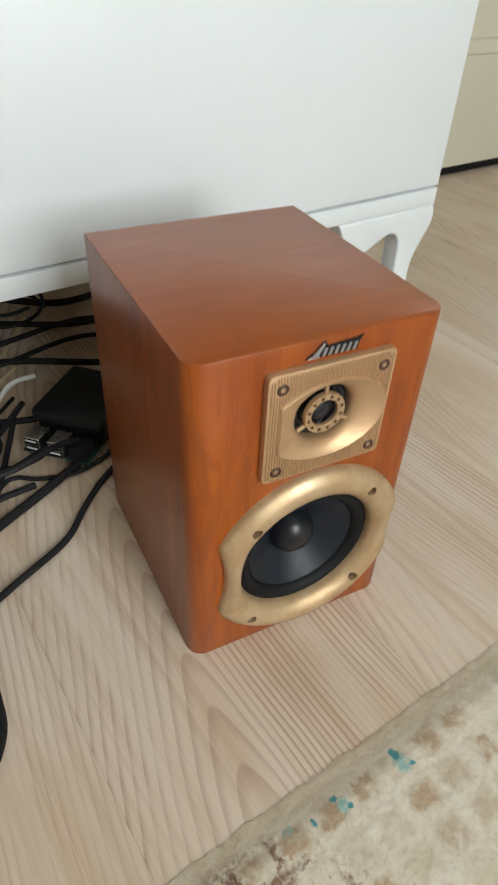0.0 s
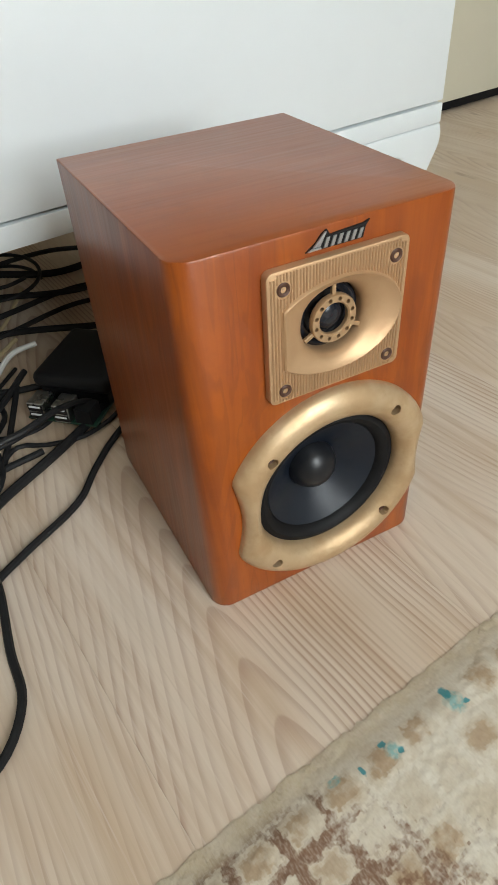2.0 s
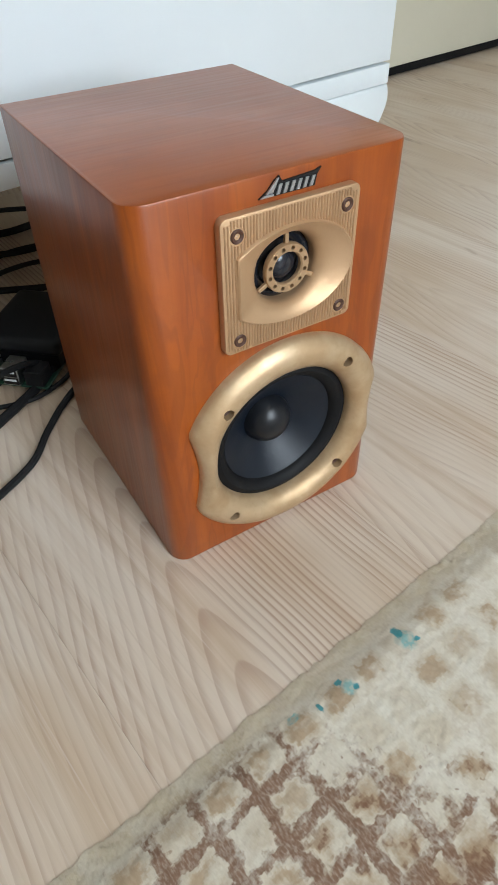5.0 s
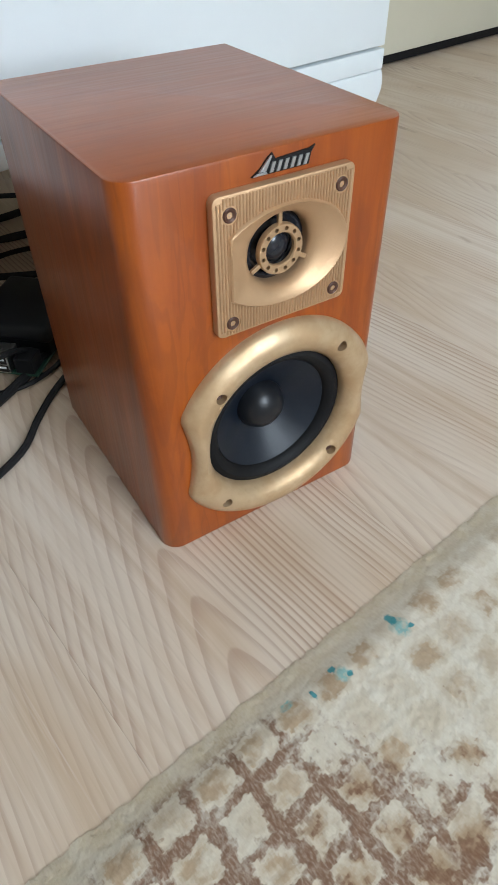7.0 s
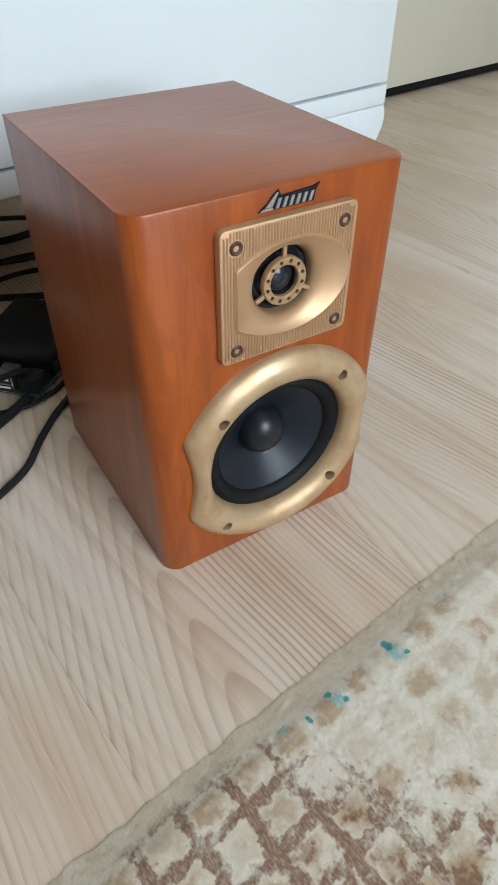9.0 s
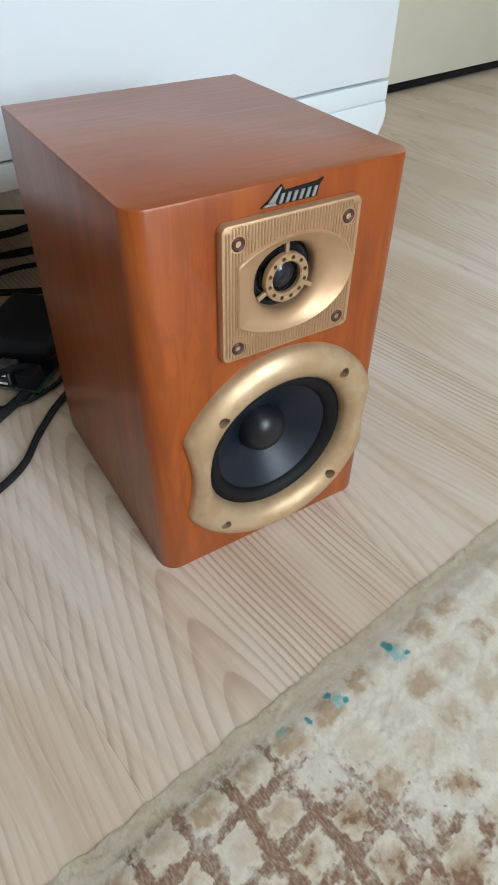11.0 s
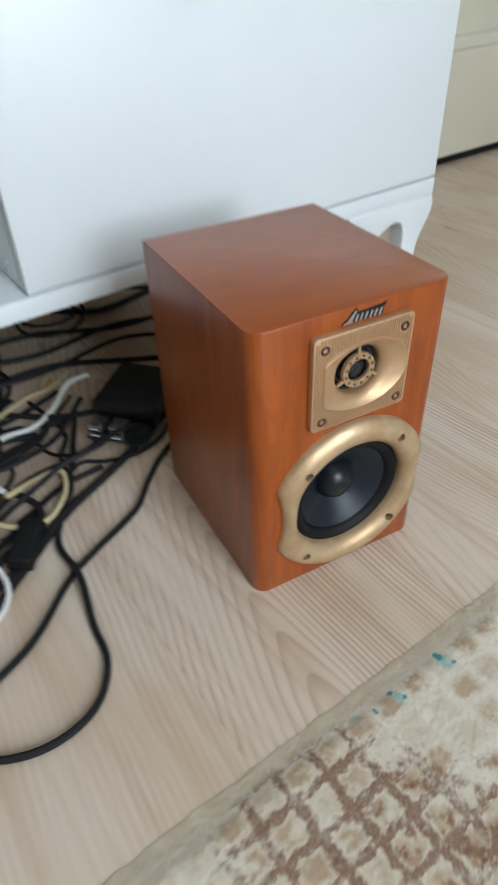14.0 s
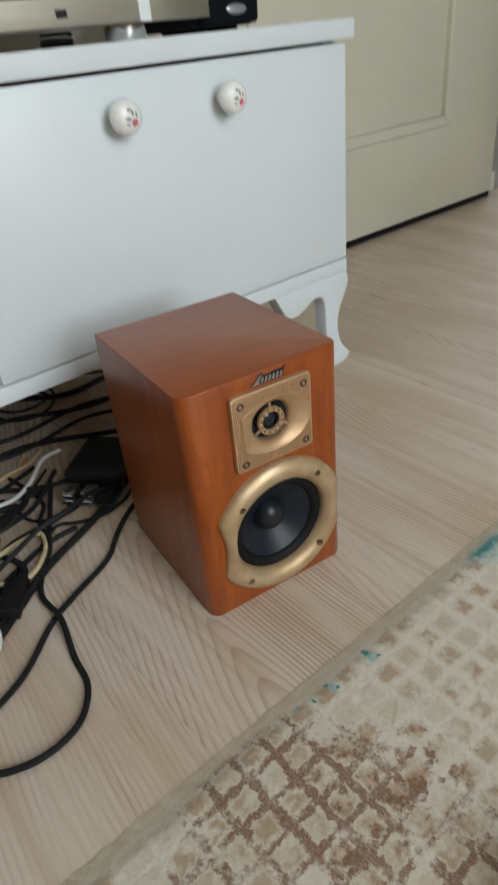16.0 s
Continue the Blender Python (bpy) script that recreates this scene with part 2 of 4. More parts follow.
    c = k.mix(k.math("MULTIPLY", k.math("MULTIPLY", block, fade), 0.88), cream, (0.42, 0.30, 0.19))
    # further in, the blocks run together in tan clouds
    cloud = k.math("MULTIPLY", k.step(big, 0.48, 0.62), k.step(worn, 0.44, 0.60))
    c = k.mix(k.math("MULTIPLY", k.math("MULTIPLY", cloud, k.step(y, -0.115, -0.15)), 0.55), c, (0.385, 0.265, 0.16))
    brown = k.math("MULTIPLY", k.math("MULTIPLY", line, lattice), k.step(worn, 0.30, 0.48))
    stain = k.math("MULTIPLY", most(spot(-0.160, -0.156, 0.034, 0.026), spot(-0.135, -0.19, 0.05, 0.035), spot(-0.20, -0.20, 0.04, 0.02)), k.step(n1, 0.50, 0.60))
    flecks = k.math("MULTIPLY", k.step(n2, 0.66, 0.72), k.math("MULTIPLY", spot(-0.13, -0.15, 0.07, 0.05), 0.8))
    c = k.mix(k.math("MULTIPLY", most(brown, stain, flecks), k.step(hair, 0.3, 0.6, 0.70, 0.95)), c, (0.215, 0.115, 0.070))
    light = most(spot(-0.0745, -0.1035, 0.0048, 0.0060, 0.4), spot(-0.1180, -0.1030, 0.0040, 0.0046, 0.4), spot(-0.1500, -0.0965, 0.0034, 0.0022, 0.4), spot(0.108, -0.100, 0.036, 0.018), spot(0.155, -0.120, 0.022, 0.014))
    deep = most(spot(-0.0752, -0.0975, 0.0026, 0.0038, 0.4, 1.2), spot(-0.0700, -0.1075, 0.0020, 0.0014, 0.4, 1.2), spot(-0.1200, -0.0975, 0.0022, 0.0022, 0.4, 1.2), spot(-0.1145, -0.1050, 0.0016, 0.0014, 0.4, 1.2), spot(-0.1365, -0.1010, 0.0014, 0.0026, 0.4, 1.2), spot(0.098, -0.0935, 0.020, 0.007))
    c = k.mix(k.math("MULTIPLY", light, k.step(n2, 0.42, 0.56, 0.25, 0.75)), c, (0.17, 0.43, 0.44))
    c = k.mix(k.math("MULTIPLY", deep, 0.92), c, (0.045, 0.275, 0.315))
    edge = k.step(y, RUG_V - 0.0125, RUG_V - 0.0060)
    c = k.mix(k.math("MULTIPLY", edge, 0.75), c, k.mix(k.step(n1, 0.4, 0.6), (0.56, 0.475, 0.34), (0.61, 0.54, 0.43)))
    c = k.mix(k.step(hair, 0.38, 0.68, 0.0, 0.20), c, (0.62, 0.55, 0.46), "MULTIPLY")
    k.put(k.b.inputs["Base Color"], c)
    k.b.inputs["Roughness"].default_value = 0.95
    k.b.inputs["Specular IOR Level"].default_value = 0.12
    k.b.inputs["Sheen Weight"].default_value = 0.15
    k.bump(k.math("ADD", hair, k.noise(co, 500, 2)), 0.30, 0.0008)
    return k.m


def brushed(name, base, rough, axis=(2, 120, 120)):
    k = Nodes(name)
    co = k.coords()
    f = k.noise(k.scaled(co, tuple(4.0 * a for a in axis)), 1.0, 4, 0.6)
    cl = k.noise(co, 14, 3)
    c = k.mix(k.step(cl, 0.3, 0.7), tuple(0.93 * v for v in base), base)
    c = k.mix(k.step(f, 0.4, 0.8, 0, 0.25), c, tuple(0.8 * v for v in base))
    k.put(k.b.inputs["Base Color"], c)
    k.b.inputs["Metallic"].default_value = 1.0
    k.put(k.b.inputs["Roughness"], k.step(f, 0.2, 0.8, rough - 0.05, rough + 0.08))
    k.bump(f, 0.05, 0.0003)
    return k.m


def worn_gold():
    """Gold paint rubbed dull, with brown tarnish in cloudy patches."""
    k = Nodes("worn_gold_paint")
    co = k.coords()
    cloud = k.noise(co, 38, 4, 0.6)
    fine = k.noise(co, 260, 3, 0.6)
    c = k.mix(k.step(cloud, 0.38, 0.66), (0.55, 0.40, 0.245), (0.46, 0.31, 0.17))
    c = k.mix(k.step(fine, 0.55, 0.75, 0.0, 0.16), c, (0.36, 0.22, 0.10))
    k.put(k.b.inputs["Base Color"], c)
    k.b.inputs["Metallic"].default_value = 0.5
    k.put(k.b.inputs["Roughness"], k.step(cloud, 0.3, 0.7, 0.36, 0.52))
    k.bump(fine, 0.05, 0.0004)
    return k.m


def porcelain_rose():
    """White glaze with a small printed rose and grey-green leaves on the front of the knob."""
    k = Nodes("floral_porcelain")
    co = k.coords()
    x, y, z = k.split(co)
    n = k.noise(co, 240, 3)

    def blob(u, w, ru, rw):
        a = k.math("DIVIDE", k.math("SUBTRACT", x, u), ru)
        b = k.math("DIVIDE", k.math("SUBTRACT", z, w), rw)
        d = k.math("ADD", k.math("ADD", k.math("MULTIPLY", a, a), k.math("MULTIPLY", b, b)), k.math("MULTIPLY", k.math("SUBTRACT", n, 0.5), 1.6))
        return k.step(d, 1.2, 0.8)

    c = k.mix(k.step(n, 0.3, 0.7), (0.86, 0.84, 0.80), (0.80, 0.78, 0.74))
    front = k.step(y, -0.006, -0.009)
    for spots, col in ((((0.0035, -0.0045, 0.0034, 0.0036),), (0.55, 0.05, 0.10)), (((-0.003, -0.001, 0.0028, 0.0016), (0.002, 0.0035, 0.0014, 0.003), (0.006, 0.002, 0.0012, 0.0026), (-0.001, 0.0065, 0.0022, 0.0014), (-0.0035, -0.0055, 0.0018, 0.001)), (0.16, 0.19, 0.17))):
        for s in spots:
            c = k.mix(k.math("MULTIPLY", k.math("MULTIPLY", blob(*s), front), 0.85), c, col)
    k.put(k.b.inputs["Base Color"], c)
    k.b.inputs["Roughness"].default_value = 0.16
    return k.m


WOOD, PLANK, WOOL = cherry_wood(), laminate("whitewashed_pine_laminate", weight=0.42), rug_wool()
GOLD = mat("satin_gold_paint", (0.52, 0.335, 0.19), 0.48, 0.58, 0.08, 60, 0.05, 900)
GOLD_RING = worn_gold()
PHASE = mat("pale_gold_plastic", (0.47, 0.31, 0.175), 0.38, 0.5, 0.06)
CONE = mat("black_cone", (0.006, 0.010, 0.018), 0.42, 0, 0.15, 80, 0.05, 900, spec=0.36)
CAP = mat("black_dust_cap", (0.009, 0.010, 0.013), 0.36, 0, 0.1, 80, spec=0.38)
RUBBER = mat("black_rubber", (0.006, 0.006, 0.007), 0.62, 0, 0.15, 90, 0.1, 900, spec=0.2)
SILK = mat("dark_tweeter_dome", (0.012, 0.014, 0.020), 0.18, 0, 0.1, 90)
SCREW = mat("brown_screw", (0.075, 0.032, 0.020), 0.45, 0.25, 0.15, 300)
HOLE = mat("dark_hole", (0.010, 0.007, 0.006), 0.8)
STEEL = mat("bright_screw_tip", (0.7, 0.68, 0.65), 0.25, 1.0)
BADGE = mat("silver_badge", (0.42, 0.43, 0.44), 0.34, 0.7, 0.08, 300)
BLACK = mat("black_plastic", (0.009, 0.009, 0.010), 0.5, 0, 0.15, 120, 0.1, 700, spec=0.22)
CLOTH = mat("black_grille_cloth", (0.006, 0.007, 0.009), 0.9, 0, 0.25, 900, 0.3, 1500, spec=0.12)
LACQUER = mat("white_lacquer", (0.69, 0.735, 0.755), 0.38, 0, 0.025, 12, 0.03, 160, spec=0.4)
BACKBOARD = mat("raw_hardboard", (0.36, 0.24, 0.14), 0.7, 0, 0.15, 30, 0.1)
CREAM = mat("cream_door_paint", (0.63, 0.60, 0.48), 0.46, 0, 0.04, 8, 0.08, 140, spec=0.35)
JAMB = mat("white_frame_paint", (0.72, 0.72, 0.68), 0.45, 0, 0.04, 10, 0.05, 150)
PLASTER = mat("off_white_plaster", (0.56, 0.53, 0.46), 0.85, 0, 0.05, 6, 0.2, 120)
CEIL = mat("white_ceiling_paint", (0.78, 0.77, 0.74), 0.9, 0, 0.03, 5, 0.15, 120)
HALLWALL = mat("hallway_paint", (0.58, 0.58, 0.54), 0.8, 0, 0.06, 6, 0.1)
HALLFLOOR = mat("hallway_vinyl", (0.34, 0.32, 0.27), 0.5, 0, 0.12, 20, 0.1)
CHAMPAGNE = brushed("champagne_aluminium", (0.52, 0.48, 0.40), 0.55)
CHAMPAGNE_WING = brushed("champagne_wing", (0.52, 0.48, 0.40), 0.48, (300, 300, 4))
CHROME = mat("polished_aluminium", (0.80, 0.79, 0.77), 0.16, 1.0, 0.04, 60)
KNOBMETAL = mat("turned_aluminium", (0.72, 0.70, 0.66), 0.26, 1.0, 0.05, 30)
SMOKED = mat("smoked_display_glass", (0.030, 0.014, 0.014), 0.10, 0, 0.1, 30, spec=0.2)
GREYBTN = mat("grey_button", (0.30, 0.33, 0.36), 0.35, 0.3)
LETTER = mat("grey_lettering", (0.36, 0.32, 0.25), 0.5)
PORCELAIN = porcelain_rose()
CABLE = mat("black_cable", (0.013, 0.013, 0.014), 0.55, 0, 0.2, 120, spec=0.2)
CABLE_W = mat("white_cable", (0.66, 0.66, 0.63), 0.45, 0, 0.06, 90)
CABLE_Y = mat("yellowed_cable", (0.52, 0.43, 0.25), 0.5, 0, 0.1, 90)
CABLE_O = mat("orange_cable", (0.42, 0.17, 0.06), 0.5, 0, 0.1, 90)
PCB = mat("green_circuit_board", (0.012, 0.045, 0.028), 0.4, 0, 0.3, 300)
USBMETAL = mat("usb_port_metal", (0.60, 0.60, 0.60), 0.28, 1.0, 0.1, 200)
WHITEPL = mat("white_plastic", (0.74, 0.76, 0.78), 0.35, 0, 0.03, 60)
DARKEDGE = mat("dark_stained_edge", (0.06, 0.028, 0.012), 0.4, 0, 0.2, 60)
GLASS = Nodes("window_glass")
GLASS.b.inputs["Transmission Weight"].default_value = 1.0
GLASS.b.inputs["Roughness"].default_value = 0.0
GLASS = GLASS.m

# ---- building helpers ----

def thing(name, m, label="", category="", group="", kind=""):
    ob = new(name)
    ob.empty_display_size = 0.05
    ob.matrix_world = m
    return tagged(ob, label, category, group, kind)


def mesh_of(name, bm, material, smooth=True, angle=35):
    me = bpy.data.meshes.new(name)
    bmesh.ops.recalc_face_normals(bm, faces=bm.faces)
    for e in bm.edges:
        if len(e.link_faces) == 2 and e.calc_face_angle(0) > radians(angle):
            e.smooth = False
    for f in bm.faces:
        f.smooth = smooth
    bm.to_mesh(me)
    bm.free()
    me.materials.append(material)
    return me


def part(name, bm, material, parent, label="", smooth=True, angle=35):
    ob = new(name, mesh_of(name, bm, material, smooth, angle))
    ob.parent = parent
    return tagged(ob, label)


def solo(name, bm, material, m, label, category, group="", kind="", angle=35):
    """A thing that is one mesh."""
    ob = new(name, mesh_of(name, bm, material, True, angle))
    ob.matrix_world = m
    return tagged(ob, label, category, group, kind)


def box(x0, x1, y0, y1, z0, z1, bevel=0.0, seg=2):
    bm = bmesh.new()
    bmesh.ops.create_cube(bm, size=1)
    bmesh.ops.transform(bm, matrix=Matrix.Translation(((x0 + x1) / 2, (y0 + y1) / 2, (z0 + z1) / 2)) @ Matrix.Diagonal((x1 - x0, y1 - y0, z1 - z0, 1)), verts=bm.verts)
    if bevel:
        bmesh.ops.bevel(bm, geom=list(bm.edges), offset=bevel, segments=seg, profile=0.5, affect="EDGES")
    return bm


def join(*bms):
    out = bms[0]
    for b in bms[1:]:
        me = bpy.data.meshes.new("join")
        b.to_mesh(me)
        b.free()
        out.from_mesh(me)
        bpy.data.meshes.remove(me)
    return out


def moved(bm, m):
    bmesh.ops.transform(bm, matrix=m, verts=bm.verts)
    return bm


def lathe(profile, seg=48, cx=0.0, cz=0.0, close=False):
    """Turned round an axis that points along -y at (cx, cz); profile: (radius, y)."""
    bm = bmesh.new()
    rings = []
    for r, y in profile:
        if r < 1e-6:
            rings.append([bm.verts.new((cx, y, cz))])
        else:
            rings.append([bm.verts.new((cx + r * math.cos(2 * math.pi * i / seg), y, cz + r * math.sin(2 * math.pi * i / seg))) for i in range(seg)])
    pairs = list(zip(rings, rings[1:])) + ([(rings[-1], rings[0])] if close else [])
    for a, b in pairs:
        for i in range(seg):
            j = (i + 1) % seg
            q = [a[i % len(a)], a[j % len(a)], b[j % len(b)], b[i % len(b)]]
            q = list(dict.fromkeys(q))
            if len(q) > 2:
                bm.faces.new(q)
    return bm


def upright(profile, seg=32):
    """Turned round the z axis; profile: (radius, z)."""
    return moved(lathe([(r, -z) for r, z in profile], seg), Matrix.Rotation(radians(-90), 4, "X"))


def prism(outline, y0, y1, bevel=0.0, seg=2):
    """An outline in x and z, drawn out from y0 to y1."""
    bm = bmesh.new()
    vs = [bm.verts.new((x, y0, z)) for x, z in outline]
    f = bm.faces.new(vs)
    r = bmesh.ops.extrude_face_region(bm, geom=[f])
    bmesh.ops.translate(bm, vec=(0, y1 - y0, 0), verts=[v for v in r["geom"] if isinstance(v, bmesh.types.BMVert)])
    if bevel:
        front = [e for e in bm.edges if all(abs(v.co.y - y0) < 1e-7 for v in e.verts)]
        bmesh.ops.bevel(bm, geom=front, offset=bevel, segments=seg, profile=0.5, affect="EDGES")
    return bm


def rounded_rect(x0, x1, z0, z1, r, n=5):
    out = []
    for cx, cz, a0 in ((x1 - r, z1 - r, 0), (x0 + r, z1 - r, 90), (x0 + r, z0 + r, 180), (x1 - r, z0 + r, 270)):
        for i in range(n + 1):
            a = radians(a0 + 90 * i / n)
            out.append((cx + r * math.cos(a), cz + r * math.sin(a)))
    return out


def cut(bm, *cutters):
    """bm less the cutters."""
    me = bpy.data.meshes.new("whole")
    bmesh.ops.recalc_face_normals(bm, faces=bm.faces)
    bm.to_mesh(me)
    bm.free()
    ob = new("whole", me)
    tools = []
    for c in cutters:
        cm = bpy.data.meshes.new("tool")
        bmesh.ops.recalc_face_normals(c, faces=c.faces)
        c.to_mesh(cm)
        c.free()
        t = new("tool", cm)
        tools.append(t)
        md = ob.modifiers.new("cut", "BOOLEAN")
        md.operation, md.object, md.solver = "DIFFERENCE", t, "EXACT"
    bpy.context.view_layer.update()
    res = bpy.data.meshes.new_from_object(ob.evaluated_get(bpy.context.evaluated_depsgraph_get()))
    out = bmesh.new()
    out.from_mesh(res)
    for o in (ob, *tools):
        bpy.data.objects.remove(o)
    bpy.data.meshes.remove(res)
    return out


def spline(points, step=0.006):
    """A smooth line through the points."""
    p = [Vector(q) for q in points]
    p = [2 * p[0] - p[1]] + p + [2 * p[-1] - p[-2]]
    out = []
    for i in range(1, len(p) - 2):
        n = max(2, int((p[i + 1] - p[i]).length / step))
        for k in range(n):
            t = k / n
            a, b, c, d = p[i - 1], p[i], p[i + 1], p[i + 2]
            out.append(0.5 * ((2 * b) + (c - a) * t + (2 * a - 5 * b + 4 * c - d) * t * t + (3 * b - a - 3 * c + d) * t ** 3))
    out.append(p[-2])
    return out


def tube(points, r, sides=8, step=0.006):
    line = spline(points, step)
    bm = bmesh.new()
    rings, up = [], Vector((0, 0, 1))
    for i, q in enumerate(line):
        d = (line[min(i + 1, len(line) - 1)] - line[max(i - 1, 0)]).normalized()
        s = d.cross(up)
        s = s.normalized() if s.length > 1e-4 else Vector((1, 0, 0))
        n = s.cross(d)
        rings.append([bm.verts.new(q + r * (math.cos(2 * math.pi * k / sides) * s + math.sin(2 * math.pi * k / sides) * n)) for k in range(sides)])
    for a, b in zip(rings, rings[1:]):
        for k in range(sides):
            bm.faces.new((a[k], a[(k + 1) % sides], b[(k + 1) % sides], b[k]))
    bm.faces.new(rings[0]); bm.faces.new(rings[-1])
    return bm

# ---- the room ----
WALL_V, U0, U1, V0, CEILING = 0.705, -2.3, 2.9, -2.1, 2.5


def room():
    t = 0.12
    # back wall with the doorway at u 1.32 to 2.12
    solo("wall_north", cut(box(U0 - t, U1 + t, WALL_V, WALL_V + t, 0, CEILING), box(1.32, 2.12, WALL_V - 0.1, WALL_V + t + 0.1, -0.1, 2.06)), PLASTER, ROOM, "plain off-white plaster wall behind the cabinet", "wall", kind="structure")
    solo("wall_south", cut(box(U0 - t, U1 + t, V0 - t, V0, 0, CEILING), box(WIN, WIN + 1.0, V0 - 0.3, V0 + 0.1, 0.35, 2.00)), PLASTER, ROOM, "off-white plaster wall with the window", "wall", kind="structure")
    solo("wall_west", box(U0 - t, U0, V0, WALL_V, 0, CEILING), PLASTER, ROOM, "plain off-white plaster wall", "wall", kind="structure")
    solo("wall_east", box(U1, U1 + t, V0, WALL_V, 0, CEILING), PLASTER, ROOM, "plain off-white plaster wall", "wall", kind="structure")
    solo("ceiling", box(U0 - t, U1 + t, V0 - t, WALL_V + t, CEILING, CEILING + 0.1), CEIL, ROOM, "white painted ceiling", "ceiling", kind="structure")
    # window in the south wall
    w = thing("window_1", ROOM, "tall white framed balcony window in the plaster wall", "window", kind="structure")
    for a in ((0.0, 0.05, 0.35, 2.00), (0.95, 1.0, 0.35, 2.00), (0.05, 0.95, 0.35, 0.40), (0.05, 0.95, 1.95, 2.00), (0.475, 0.525, 0.40, 1.95)):
        part("window_frame", box(WIN + a[0], WIN + a[1], V0 - 0.09, V0 - 0.03, a[2], a[3], 0.004), JAMB, w)
    for a in ((0.05, 0.475), (0.525, 0.95)):
        g = part("pane", box(WIN + a[0], WIN + a[1], V0 - 0.063, V0 - 0.057, 0.40, 1.95), GLASS, w)
        g.visible_shadow = False
    part("window_sill", box(WIN - 0.05, WIN + 1.05, V0 - 0.03, V0 + 0.06, 0.32, 0.35, 0.006), JAMB, w)
    # unseen window, added to go with the hallway fill lamp
    w = thing("unseen_window", ROOM, "unseen white framed window added at the end of the hallway", "window", kind="structure")
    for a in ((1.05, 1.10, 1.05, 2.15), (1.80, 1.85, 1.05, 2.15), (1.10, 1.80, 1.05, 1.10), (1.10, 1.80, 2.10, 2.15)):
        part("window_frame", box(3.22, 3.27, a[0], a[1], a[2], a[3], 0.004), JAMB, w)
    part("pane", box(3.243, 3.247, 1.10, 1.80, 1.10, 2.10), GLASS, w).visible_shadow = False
    # doorway lining and the hallway beyond it
    d = thing("door_frame", ROOM, "white painted lining of the open doorway", "door frame", kind="structure")
    part("jamb", box(1.322, 1.345, WALL_V - 0.012, WALL_V + t + 0.012, 0.05, 2.055, 0.003), JAMB, d)
    part("plinth_block", box(1.322, 1.352, WALL_V - 0.020, WALL_V + t + 0.02, 0.002, 0.05, 0.003), JAMB, d)
    part("jamb", box(2.095, 2.118, WALL_V - 0.012, WALL_V + t + 0.012, 0.002, 2.055, 0.003), JAMB, d)
    part("head", box(1.345, 2.095, WALL_V - 0.012, WALL_V + t + 0.012, 2.032, 2.055, 0.003), JAMB, d)
    h0, h1 = WALL_V + t, 2.1
    solo("hallway_floor", box(0.6, 3.2, WALL_V, h1, -0.05, 0.0), HALLFLOOR, ROOM, "grey-beige hallway floor past the doorway", "floor", kind="structure")
    solo("wall_hallway_end", box(0.6, 3.2, h1, h1 + 0.1, 0, CEILING), HALLWALL, ROOM, "shaded hallway wall", "wall", kind="structure")
    solo("wall_hallway_west", box(0.5, 0.6, h0, h1, 0, CEILING), HALLWALL, ROOM, "shaded hallway wall", "wall", kind="structure")
    # the opening is for the added window
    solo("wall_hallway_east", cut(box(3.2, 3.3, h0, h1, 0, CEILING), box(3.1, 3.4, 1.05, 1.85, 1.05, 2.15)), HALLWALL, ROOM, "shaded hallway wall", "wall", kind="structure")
    solo("ceiling_hallway", box(0.5, 3.3, h0, h1 + 0.1, CEILING, CEILING + 0.1), CEIL, ROOM, "hallway ceiling", "ceiling", kind="structure")
    solo("trim", box(1.3, 2.14, WALL_V - 0.014, WALL_V + 0.006, 0.0005, 0.004, 0.0015), HALLFLOOR, ROOM, "thin floor strip across the doorway", "threshold", kind="structure")


